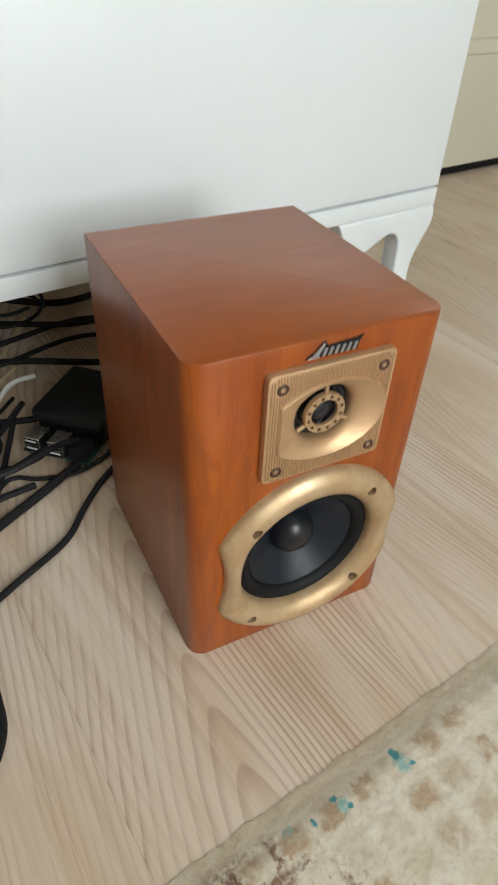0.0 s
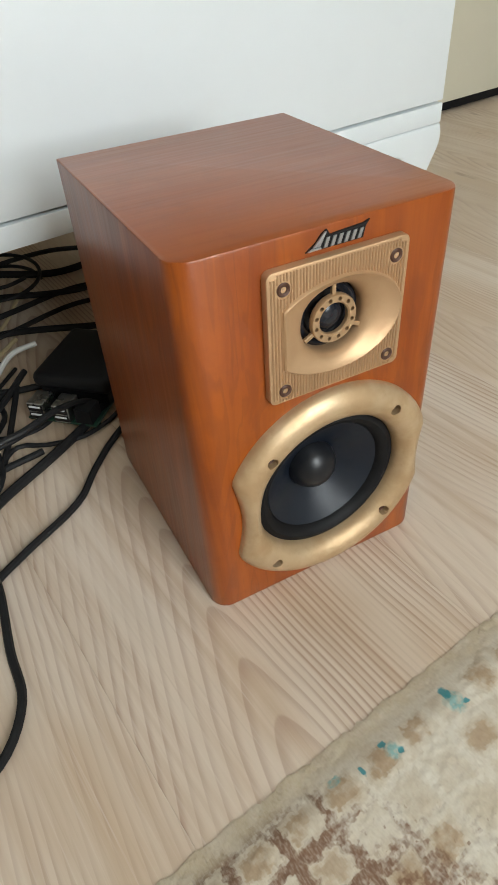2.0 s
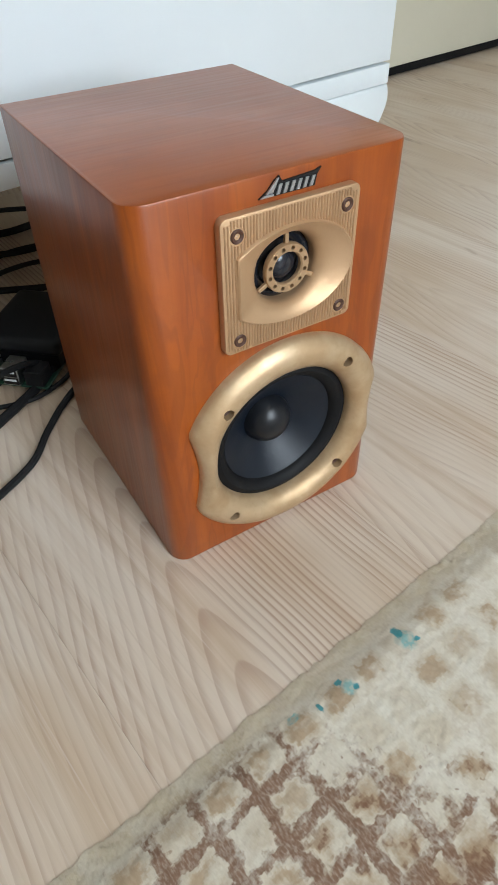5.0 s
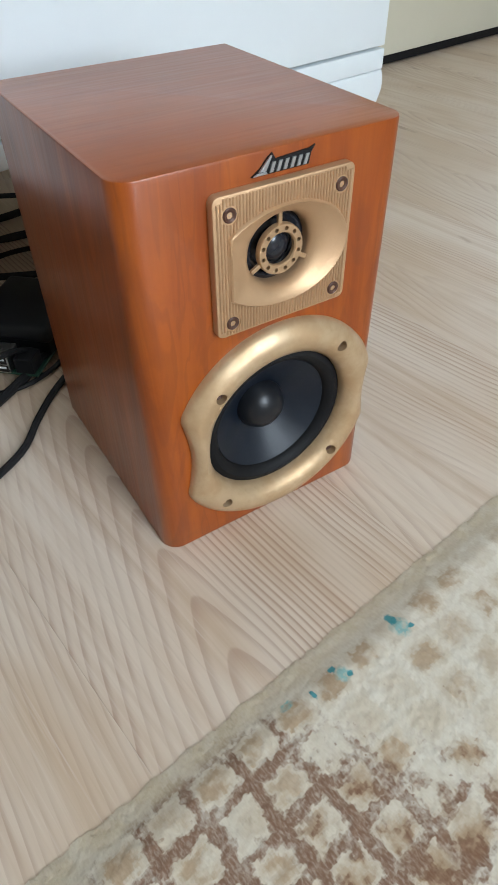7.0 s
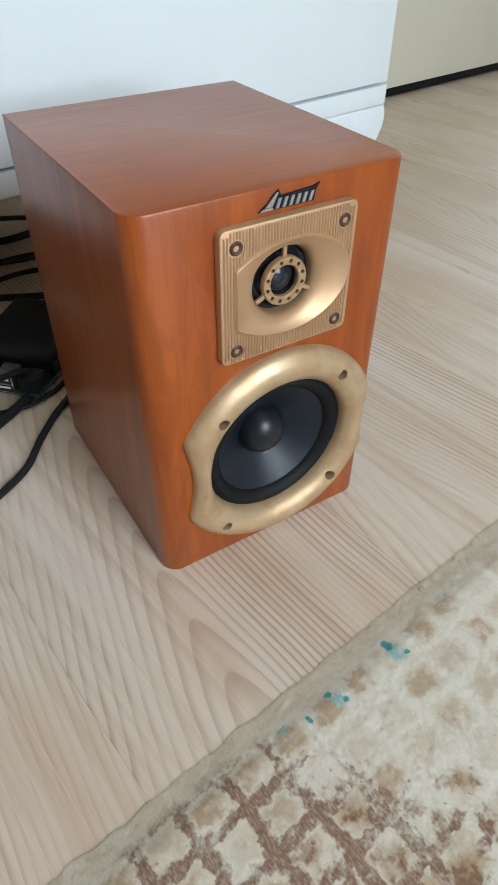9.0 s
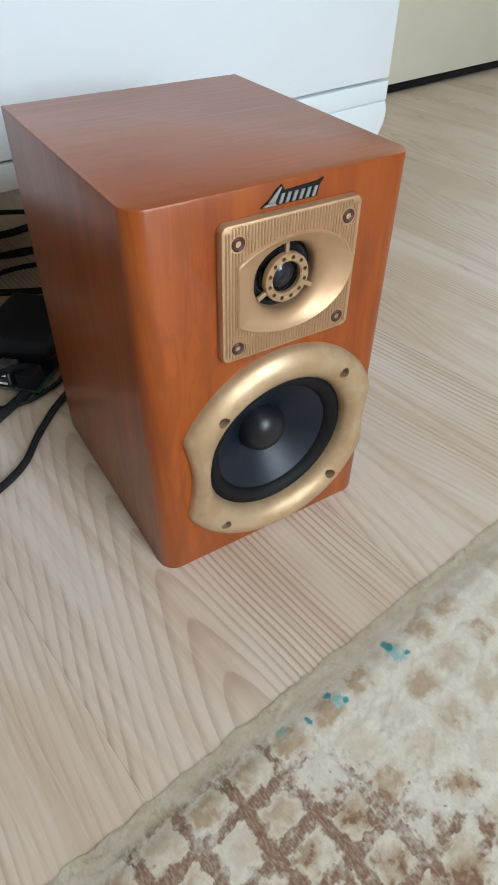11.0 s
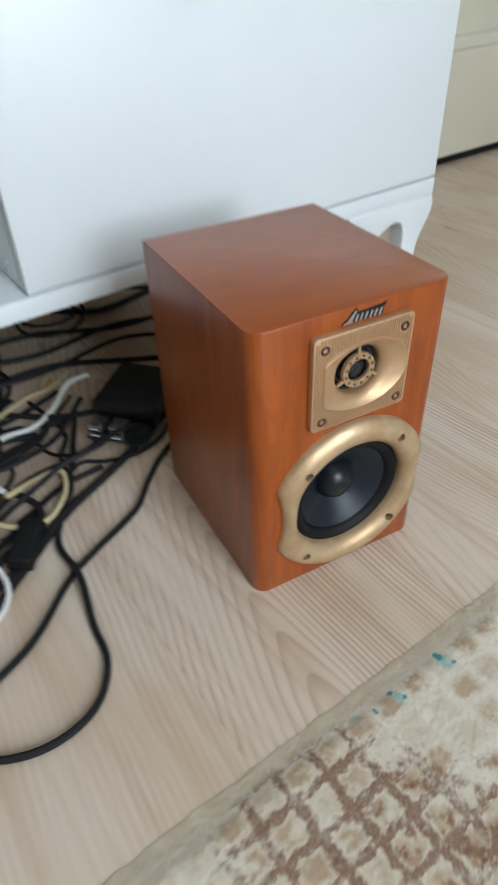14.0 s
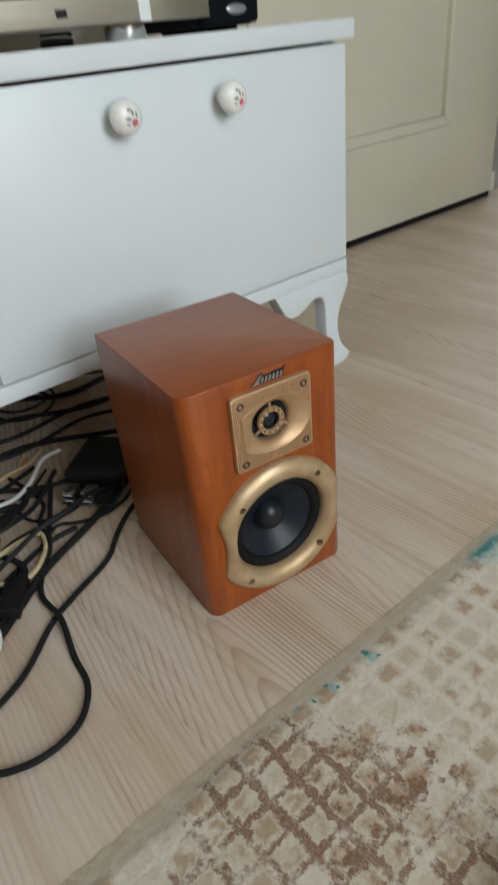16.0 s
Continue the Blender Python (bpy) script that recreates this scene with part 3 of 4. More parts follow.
def panel_door():
    """The cream door, swung right round against the wall."""
    u0, u1, v0, v1, z0, z1 = 0.40, 1.285, 0.655, 0.695, 0.017, 2.02
    d = thing("door_1", ROOM, "cream painted panel door folded open against the wall", "door", kind="structure")
    stile = 0.125
    holes = ((0.215, 0.575), (0.655, 1.02), (1.12, 1.86))
    leaf = box(u0, u1, v0, v1, z0, z1, 0.003)
    leaf = cut(leaf, *[box(u0 + stile - 0.03, u1 - 0.215, v0 - 0.02, v0 + 0.012, a, b) for a, b in holes])
    part("door_leaf", leaf, CREAM, d)
    # black strip stands in for the shade in the gap below the leaf
    part("door_gap_shade", box(u0 + 0.002, u1 - 0.002, v0 + 0.003, v0 + 0.012, 0.003, z0 - 0.0002, 0.001), RUBBER, d, "black strip for the shade in the gap under the door")
    for a, b in holes:
        x0, x1 = u0 + stile - 0.03, u1 - 0.215
        # raised field with a wide sloping border
        fld = prism([(x0 + 0.004, a + 0.004), (x1 - 0.004, a + 0.004), (x1 - 0.004, b - 0.004), (x0 + 0.004, b - 0.004)], v0 + 0.0045, v0 + 0.0125, 0.0)
        top = [f for f in fld.faces if all(abs(v.co.y - v0 - 0.0045) < 1e-6 for v in f.verts)]
        bmesh.ops.inset_region(fld, faces=top, thickness=0.012, depth=0.0)
        top = [f for f in fld.faces if all(abs(v.co.y - v0 - 0.0045) < 1e-6 for v in f.verts) and f.calc_area() > 0.02]
        bmesh.ops.inset_region(fld, faces=top, thickness=0.030, depth=0.0)
        mid = [v for f in fld.faces for v in f.verts if f.calc_area() > 0.02 and abs(v.co.y - v0 - 0.0045) < 1e-6]
        edge = [v for v in fld.verts if v not in mid]
        for v in edge:
            v.co.y = max(v.co.y, v0 + 0.0105)
        part("panel", fld, CREAM, d, angle=20)
        o, w = 0.012, 0.020
        strips = [[(x0 - o, a - o), (x1 + o, a - o), (x1 - o, a + o), (x0 + o, a + o)], [(x0 - o, b + o), (x0 + o, b - o), (x1 - o, b - o), (x1 + o, b + o)],
                  [(x0 - o, a - o), (x0 + o, a + o), (x0 + o, b - o), (x0 - o, b + o)], [(x1 + o, a - o), (x1 + o, b + o), (x1 - o, b - o), (x1 - o, a + o)]]
        for st in strips:
            part("moulding", prism(st, v0 - 0.0045, v0 + 0.0121, 0.0055, 4), CREAM, d, angle=60)
    h = part("handle", join(tube([(u0 + 0.06, v0, 1.03), (u0 + 0.06, v0 - 0.045, 1.03), (u0 + 0.075, v0 - 0.05, 1.03), (u0 + 0.17, v0 - 0.05, 1.03)], 0.008), box(u0 + 0.04, u0 + 0.08, v0 - 0.006, v0, 0.95, 1.10, 0.002)), CHROME, d)
    for z in (0.25, 1.75):
        part("hinge", moved(upright([(0, 0), (0.007, 0), (0.007, 0.09), (0, 0.09)], 12), Matrix.Translation((u1 + 0.007, v0 + 0.02, z))), CHROME, d)


# ---- the loudspeaker ----
SX0, SX1, SH, SD = -0.1415, 0.0028, 0.2210, 0.161
WX, WZ = -0.0658, 0.0712           # woofer
TX, TZ = -0.0660, 0.1755           # tweeter plate


def speaker_body():
    r, n = 0.0105, 8
    pts = [(SX1, SD), (SX0, SD)]
    pts += [(SX0 + r - r * math.cos(a), r - r * math.sin(a)) for a in (radians(90 * i / n) for i in range(n + 1))]
    pts += [(SX1 - r + r * math.sin(a), r - r * math.cos(a)) for a in (radians(90 * i / n) for i in range(n + 1))]
    bm = bmesh.new()
    f = bm.faces.new([bm.verts.new((x, y, 0.0)) for x, y in pts])
    g = bmesh.ops.extrude_face_region(bm, geom=[f])
    bmesh.ops.translate(bm, vec=(0, 0, SH), verts=[v for v in g["geom"] if isinstance(v, bmesh.types.BMVert)])
    rim = [e for e in bm.edges if abs(e.verts[0].co.z - e.verts[1].co.z) < 1e-6]
    bmesh.ops.bevel(bm, geom=rim, offset=0.0011, segments=2, profile=0.5, affect="EDGES")
    back = [e for e in bm.edges if all(abs(v.co.y - SD) < 1e-5 for v in e.verts) and abs(e.verts[0].co.z - e.verts[1].co.z) > 0.1]
    bmesh.ops.bevel(bm, geom=back, offset=0.0011, segments=2, profile=0.5, affect="EDGES")
    return bm


def cylinder(cx, cz, r, y0, y1, seg=64):
    return lathe([(0, y0), (r, y0), (r, y1), (0, y1)], seg, cx, cz)


def ring_outline(a):
    """The gold woofer ring's edge: a circle with a shallow scallop at either side."""
    R = 0.0655
    x, z = R * math.cos(a), R * math.sin(a)
    if abs(z) < 0.0275:
        lim = (0.0550 if x < 0 else 0.0600) + 0.0042 * (z / 0.0275) ** 2
        k = min(1.0, lim / abs(x))
        return R * k * math.hypot(math.cos(a), math.sin(a)) if k < 1 else R
    return R


def woofer_ring():
    bm = bmesh.new()
    seg = 120
    prof = [(0.0, 0.0035), (0.0, -0.0030), (0.10, -0.0052), (0.28, -0.0078), (0.5, -0.0090), (0.72, -0.0080), (0.9, -0.0050), (1.0, -0.0015), (1.0, 0.006)]
    rings = []
    for k, y in prof:
        ring = []
        for i in range(seg):
            a = 2 * math.pi * i / seg
            ro, ri = ring_outline(a), 0.0452
            r = ro + (ri - ro) * k
            ring.append(bm.verts.new((WX + r * math.cos(a), y, WZ + r * math.sin(a))))
        rings.append(ring)
    for a, b in zip(rings, rings[1:] + rings[:1]):
        for i in range(seg):
            bm.faces.new((a[i], a[(i + 1) % seg], b[(i + 1) % seg], b[i]))
    return bm


def horn_outline(a):
    """Edge of the waveguide: a wide ellipse cut off upright at both sides."""
    rx, rz, lim = (0.0385, 0.0236, 0.0298) if math.cos(a) < 0 else (0.0338, 0.0236, 0.0338)
    r = 1.0 / math.sqrt((math.cos(a) / rx) ** 2 + (math.sin(a) / rz) ** 2)
    c = abs(r * math.cos(a))
    return r * min(1.0, lim / c) if c > 1e-9 else r


def horn():
    bm = bmesh.new()
    seg = 96
    prof = [(0.0, -0.0035, 1.03), (0.0, -0.0062, 1.0), (0.05, -0.0067, 1), (0.16, -0.0058, 1), (0.36, -0.0046, 1), (0.58, -0.0034, 1), (0.76, -0.0020, 1), (0.90, -0.0002, 1), (0.97, 0.0015, 1), (1.0, 0.0030, 1), (1.0, 0.008, 1)]
    rings = []
    for k, y, s in prof:
        ring = []
        for i in range(seg):
            a = 2 * math.pi * i / seg
            ro = horn_outline(a) * s
            r = ro + (0.0168 - ro) * k
            ring.append(bm.verts.new((TX + r * math.cos(a), y, TZ + r * math.sin(a))))
        rings.append(ring)
    for a, b in zip(rings, rings[1:]):
        for i in range(seg):
            bm.faces.new((a[i], a[(i + 1) % seg], b[(i + 1) % seg], b[i]))
    return bm


def horn_tool():
    bm = bmesh.new()
    f = bm.faces.new([bm.verts.new((TX + 0.985 * horn_outline(a) * math.cos(a), -0.02, TZ + 0.985 * horn_outline(a) * math.sin(a))) for a in (2 * math.pi * i / 72 for i in range(72))])
    g = bmesh.ops.extrude_face_region(bm, geom=[f])
    bmesh.ops.translate(bm, vec=(0, 0.04, 0), verts=[v for v in g["geom"] if isinstance(v, bmesh.types.BMVert)])
    return bm


def tweeter_plate():
    """Plate with upright ribs; the ribs stop at the waveguide."""
    x0, x1, z0, z1 = TX - 0.0370, TX + 0.0362, TZ - 0.0336, TZ + 0.0334
    n = 44
    p = (x1 - x0 - 0.003) / n
    r = 0.0035
    bm = prism(rounded_rect(x0, x1, z0, z1, r), -0.0046, -0.0002, 0.0008, 2)
    ribs = []
    for i in range(n):
        xa = x0 + 0.0015 + p * i
        inset = 0.0012 if 1 < i < n - 2 else 0.003
        b = prism([(xa + 0.10 * p, z0 + inset), (xa + 0.78 * p, z0 + inset), (xa + 0.78 * p, z1 - inset), (xa + 0.10 * p, z1 - inset)], -0.0053, -0.0040, 0.0004, 1)
        ribs.append(b)
    return bm, join(*ribs)


def screw_at(parent, x, y, z, r=0.0033):
    s = part("screw", lathe([(0, y + 0.0012), (r * 0.42, y + 0.0012), (r * 0.45, y - 0.0004), (r * 0.82, y - 0.0008), (r, y - 0.0003), (r, y + 0.003)], 20, x, z), SCREW, parent, "dark brown socket screw")
    part("socket_tip", lathe([(0, y - 0.0002), (r * 0.2, y + 0.0002), (r * 0.24, y + 0.0014)], 10, x, z), STEEL, s)


def driver_speaker():
    sp = thing("loudspeaker", Matrix.Identity(4), "cherry-veneered bookshelf loudspeaker with gold driver rings on the floor", "loudspeaker")
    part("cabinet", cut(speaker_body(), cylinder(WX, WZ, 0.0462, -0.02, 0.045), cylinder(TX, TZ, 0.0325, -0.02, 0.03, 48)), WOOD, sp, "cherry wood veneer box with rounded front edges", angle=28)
    part("woofer_basket", lathe([(0, 0.043), (0.0452, 0.043), (0.0452, 0.004)], 48, WX, WZ), HOLE, sp)
    holes = ((-0.1050, 0.1098), (-0.0296, 0.1126), (-0.0292, 0.0342), (-0.1046, 0.0310))
    wr = part("woofer_ring", cut(woofer_ring(), *[cylinder(x, z, 0.0031, -0.02, -0.0012, 24) for x, z in holes]), GOLD_RING, sp, "worn gold ring with scalloped sides", angle=45)
    for x, z in holes:
        part("screw", lathe([(0, -0.0034), (0.0012, -0.0034), (0.0015, -0.0046), (0.0026, -0.0050), (0.0030, -0.0044), (0.0030, -0.0010)], 18, x, z), SCREW, wr, "dark screw sunk in the ring")
    sur = [(0.0458, 0.0040), (0.0452, 0.0016), (0.0438, 0.0008), (0.0415, 0.0000), (0.0388, 0.0010), (0.0370, 0.0035), (0.0360, 0.0052), (0.0360, 0.008)]
    part("surround", lathe(sur, 64, WX, WZ), RUBBER, sp, "black rubber surround")
    part("cone", lathe([(0.0368, 0.0058), (0.0360, 0.0048), (0.0300, 0.0085), (0.0230, 0.0132), (0.0165, 0.0172), (0.0150, 0.0180)], 64, WX, WZ), CONE, sp, "matt black paper cone")
    part("dust_cap", lathe([(0.0152, 0.0180), (0.0150, 0.0165), (0.0138, 0.0125), (0.0115, 0.0092), (0.0080, 0.0066), (0.0040, 0.0054), (0, 0.0051)], 48, WX, WZ), CAP, sp, "domed black dust cap")
    plate, ribs = tweeter_plate()
    tp = part("tweeter_plate", cut(plate, horn_tool()), GOLD, sp, "gold ribbed square plate")
    part("rib", cut(ribs, horn_tool(), *[cylinder(TX + sx * 0.0290, TZ + sz, 0.0041, -0.02, 0.02, 24) for sx in (-1, 1) for sz in (0.0248, -0.0268)]), GOLD, tp, angle=20)
    part("waveguide", horn(), GOLD, tp, "smooth gold waveguide")
    for sx in (-1, 1):
        for sz in (0.0248, -0.0268):
            screw_at(tp, TX + sx * 0.0290, -0.0046, TZ + sz)
    part("tweeter_back", lathe([(0, 0.0085), (0.0170, 0.0085), (0.0170, 0.006)], 40, TX, TZ), HOLE, sp)
    part("tweeter_surround", lathe([(0.0168, 0.0062), (0.0150, 0.0050), (0.0125, 0.0060), (0.011, 0.0078)], 40, TX, TZ), SILK, sp, "black tweeter surround")
    part("dome", lathe([(0.0085, 0.0075), (0.0078, 0.0050), (0.0060, 0.0030), (0.0032, 0.0018), (0, 0.0014)], 32, TX, TZ), SILK, sp, "glossy black tweeter dome")
    ph = part("phase_ring", cut(lathe([(0.0078, 0.0020), (0.0078, 0.0000), (0.0084, -0.0008), (0.0118, -0.0008), (0.0122, 0.0000), (0.0122, 0.0020)], 48, TX, TZ, True),
                                *[cylinder(TX + 0.0100 * math.cos(radians(15 + 30 * i)), TZ + 0.0100 * math.sin(radians(15 + 30 * i)), 0.00105, -0.01, 0.01, 12) for i in range(12)]), PHASE, sp, "pale gold ring with twelve round holes", angle=30)
    for a in (90, 208, 332):
        b = box(0.0118, 0.0172, 0.0002, 0.0022, -0.00105, 0.00105, 0.0003, 1)
        part("spoke", moved(b, Matrix.Translation((TX, 0, TZ)) @ Matrix.Rotation(radians(-a), 4, "Y")), PHASE, ph)
    # badge: a slanting blade and a row of leaning bars on a dark backing
    bd = part("badge", prism([(-0.0818, 0.2112), (-0.0530, 0.2112), (-0.0520, 0.2160), (-0.0500, 0.2186), (-0.0530, 0.2176), (-0.0700, 0.2166), (-0.0716, 0.2193), (-0.0740, 0.2178), (-0.0775, 0.2140)], -0.0012, 0.0002, 0.0003, 1), BLACK, sp, "small dark badge with silver shapes")
    part("blade", prism([(-0.0812, 0.2116), (-0.0745, 0.2116), (-0.0750, 0.2126), (-0.0792, 0.2126)], -0.0019, -0.0010, 0.0002, 1), BADGE, bd)
    part("blade", prism([(-0.0787, 0.2129), (-0.0752, 0.2129), (-0.0722, 0.2187), (-0.0730, 0.2186)], -0.0019, -0.0010, 0.0002, 1), BADGE, bd)
    for i in range(6):
        x = -0.0735 + 0.0034 * i
        part("bar", prism([(x, 0.2118), (x + 0.0018, 0.2118), (x + 0.0032, 0.2160), (x + 0.0014, 0.2160)], -0.0018, -0.0010, 0.0002, 1), BADGE, bd)
    return sp


# ---- the white television cabinet ----
CU0, CU1, FV, BV = -0.62, 0.312, 0.279, 0.565
TOP = 0.434
ON_CABINET = ROOM @ Matrix.Translation((0.004, 0, 0))


def leg_outline():
    """Front view of the scroll-cut leg and apron, from the body's lower right corner to the left."""
    right = [(0.3135, 0.1375), (0.3165, 0.128), (0.3155, 0.117), (0.3080, 0.103), (0.2985, 0.085), (0.2945, 0.066), (0.2965, 0.047), (0.3030, 0.031), (0.3130, 0.019), (0.3190, 0.012), (0.3160, 0.006), (0.3060, 0.0)]
    left = [(0.2830, 0.0), (0.2760, 0.018), (0.2715, 0.045), (0.2700, 0.075), (0.2690, 0.100), (0.2630, 0.112), (0.2500, 0.1145), (0.2350, 0.108), (0.2200, 0.1015), (0.2060, 0.1005), (0.1960, 0.1060), (0.1880, 0.1190), (0.1850, 0.1240), (0.1780, 0.1375)]
    return right + left


def smooth_outline(pts):
    s = spline([(x, 0, z) for x, z in pts], 0.004)
    return [(q.x, q.z) for q in s]


def knob_mesh():
    prof = [(0.0, 0.0), (0.0068, 0.0), (0.0060, -0.004), (0.0058, -0.007), (0.0100, -0.0095), (0.0145, -0.0140), (0.0158, -0.0190), (0.0145, -0.0245), (0.0105, -0.0282), (0.0050, -0.0298), (0, -0.0302)]
    return lathe([(r, y + 0.0140) for r, y in prof], 32)


def tv_cabinet():
    c = thing("tv_cabinet", ON_CABINET, "white lacquered low television cabinet on scroll-cut legs", "cabinet")
    part("tabletop", box(CU0 - 0.008, 0.3195, 0.2715, BV + 0.01, 0.4135, TOP, 0.0022), LACQUER, c, "white top board with eased edges")
    part("side_panel", box(CU1 - 0.018, CU1, FV + 0.019, BV, 0.157, 0.413, 0.0008), LACQUER, c)
    part("side_panel", box(CU0, CU0 + 0.018, FV + 0.001, BV, 0.157, 0.413, 0.0008), LACQUER, c)
    part("divider", box(-0.183, -0.165, FV + 0.019, BV - 0.006, 0.157, 0.413, 0.0006), LACQUER, c)
    part("bottom_board", box(CU0, CU1, FV, BV, 0.1385, 0.1565, 0.0010), LACQUER, c)
    part("shelf", box(CU0 + 0.018, -0.1832, FV + 0.012, BV - 0.006, 0.2670, 0.2830, 0.0010), LACQUER, c)
    part("back_panel", box(CU0 + 0.002, CU1 - 0.002, BV - 0.005, BV - 0.001, 0.15, 0.412), BACKBOARD, c, "raw brown hardboard back")
    d = part("flap_door", box(-0.1845, CU1 - 0.0005, FV, FV + 0.0175, 0.1590, 0.4100, 0.0012), LACQUER, c, "wide white flap door with two knobs")
    for u, z in ((-0.0075, 0.3745), (0.1205, 0.3760)):
        k = part("knob", knob_mesh(), PORCELAIN, d, "round white porcelain knob with a painted rose")
        k.location = (u, FV - 0.0142, z)
    leg = prism(smooth_outline(leg_outline()), FV + 0.001, FV + 0.022, 0.0025, 2)
    part("leg", leg, LACQUER, c, "scroll-cut white leg and apron", angle=50)
    for u in (CU0 + 0.02,):
        part("leg", moved(prism(smooth_outline(leg_outline()), FV + 0.001, FV + 0.022, 0.0025, 2), Matrix.Translation((CU0 + CU1, 0, 0)) @ Matrix.Diagonal((-1, 1, 1, 1))), LACQUER, c, angle=50)
    for u in (CU0 + 0.012, CU1 - 0.052):
        part("leg", box(u, u + 0.04, BV - 0.05, BV - 0.01, 0, 0.138, 0.003), LACQUER, c, "plain square back leg")
    return c


# ---- on the cabinet ----
def receiver():
    """Champagne stereo receiver; front at v 0.31, right end at u 0.142."""
    r = thing("receiver", ON_CABINET, "champagne aluminium stereo receiver on the white cabinet", "receiver")
    z0, z1, fv = 0.4480, 0.5900, 0.310
    uc, hw = -0.078, 0.220
    part("case", box(uc - 0.214, uc + 0.214, fv + 0.030, 0.548, z0 + 0.004, z1 - 0.002, 0.002), BLACK, r, "black steel case")
    fp = part("front_panel", box(uc - 0.143, uc + 0.1435, fv, fv + 0.03, z0, z1, 0.0015), CHAMPAGNE, r, "brushed champagne front panel")
    for s in (-1, 1):
        # curved end wings sweep back from the upright strips
        out = [(uc + s * 0.1445, fv + 0.001)] + [(uc + s * (0.1445 + 0.090 * t), fv + 0.001 + 0.020 * t ** 2.2) for t in (0.2, 0.4, 0.6, 0.8, 0.92, 1.0)] + [(uc + s * 0.2345, fv + 0.045), (uc + s * 0.1445, fv + 0.045)]
        bm = bmesh.new()
        f = bm.faces.new([bm.verts.new((u, v, z0)) for u, v in out])
        g = bmesh.ops.extrude_face_region(bm, geom=[f])
        bmesh.ops.translate(bm, vec=(0, 0, z1 - z0), verts=[v for v in g["geom"] if isinstance(v, bmesh.types.BMVert)])
        part("wing", bm, CHAMPAGNE_WING, r, "curved champagne end piece", angle=40)
        part("strip", box(uc + s * 0.139 - 0.0065, uc + s * 0.139 + 0.0065, fv - 0.004, fv + 0.002, z0, z1, 0.0015), WHITEPL, r, "bright upright trim strip")
        kn = part("knob", lathe([(0.0, fv - 0.0268), (0.0168, fv - 0.0300), (0.0190, fv - 0.0285), (0.0192, fv - 0.004), (0, fv - 0.004)], 48, uc + s * 0.139, 0.540), KNOBMETAL, r, "turned aluminium rotary knob", angle=30)
        part("knob_collar", lathe([(0.0, fv - 0.006), (0.0225, fv - 0.006), (0.0235, fv - 0.004), (0.0235, fv + 0.001), (0, fv + 0.001)], 48, uc + s * 0.139, 0.540), CHROME, kn, angle=30)
    ph = part("display_bezel", lathe([(0.0188, fv + 0.004), (0.0188, fv - 0.0015), (0.0200, fv - 0.0045), (0.0232, fv - 0.0040), (0.0248, fv + 0.001)], 48, uc, 0.5365), CHROME, r, "polished round display bezel", angle=40)
    part("display_glass", lathe([(0, fv - 0.0012), (0.012, fv - 0.0008), (0.0189, fv + 0.0002)], 40, uc, 0.5365), SMOKED, ph, "dark smoked display window")
    part("flap_rail", box(uc - 0.134, uc + 0.132, fv - 0.0045, fv + 0.001, 0.4760, 0.4830, 0.002), CHAMPAGNE, fp, "long raised rail of the control flap")
    part("flap_groove", box(uc - 0.134, uc + 0.132, fv - 0.0015, fv + 0.001, 0.4712, 0.4755), HOLE, fp)
    part("flap", box(uc - 0.134, uc + 0.134, fv - 0.0025, fv + 0.001, z0 + 0.001, 0.4708, 0.0012), CHAMPAGNE, fp)
    part("flap_catch", box(uc + 0.046, uc + 0.057, fv - 0.0032, fv - 0.002, 0.4555, 0.4620, 0.0004, 1), HOLE, fp)
    part("button", lathe([(0, fv - 0.003), (0.0035, fv - 0.003), (0.0042, fv - 0.002), (0.0042, fv + 0.001)], 20, uc + 0.104, 0.4975), GREYBTN, fp)
    part("headphone_socket", lathe([(0, fv + 0.0002), (0.0028, fv + 0.0001), (0.0030, fv - 0.0018), (0.0046, fv - 0.0016), (0.0048, fv + 0.001)], 20, uc - 0.108, 0.4975), BLACK, fp)
    for i in range(7):
        w = 0.0036
        x = uc - 0.018 + i * 0.0052
        part("lettering_bar", box(x, x + w, fv - 0.0006, fv + 0.0004, 0.5700, 0.5748), LETTER, fp)
    for u in (uc - 0.135, uc + 0.135):
        for v in (fv + 0.032, 0.50):
            ft = part("foot", moved(upright([(0, 0), (0.019, 0), (0.021, 0.003), (0.021, 0.011), (0.017, 0.0145), (0, 0.0145)], 28), Matrix.Translation((u, v, TOP + 0.0003))), CHROME, r, "chrome ringed foot", angle=40)


def center_speaker():
    c = thing("center_speaker", ON_CABINET, "black center loudspeaker lying on the receiver", "loudspeaker")
    u0, u1, v0, v1, z0, z1 = -0.274, 0.118, 0.318, 0.44, 0.5945, 0.690
    part("body", box(u0, u1, v0 + 0.010, v1, z0, z1, 0.006, 3), BLACK, c, "black plastic box")
    g = part("grille", box(u0 + 0.001, u1 - 0.001, v0, v0 + 0.014, z0 + 0.001, z1 - 0.001, 0.005, 3), CLOTH, c, "black cloth grille")
    b = part("badge", lathe([(0, -0.0030), (0.011, -0.0026), (0.0148, -0.001), (0.0155, 0.001)], 32), BADGE, c, "silver oval badge")
    b.scale = (1.3, 1, 0.46)
    b.location = (-0.080, v0, 0.6055)
    for u in (u0 + 0.03, u1 - 0.03):
        part("foot", box(u - 0.01, u + 0.01, v0 + 0.03, v1 - 0.02, 0.5903, z0 + 0.001), RUBBER, c)


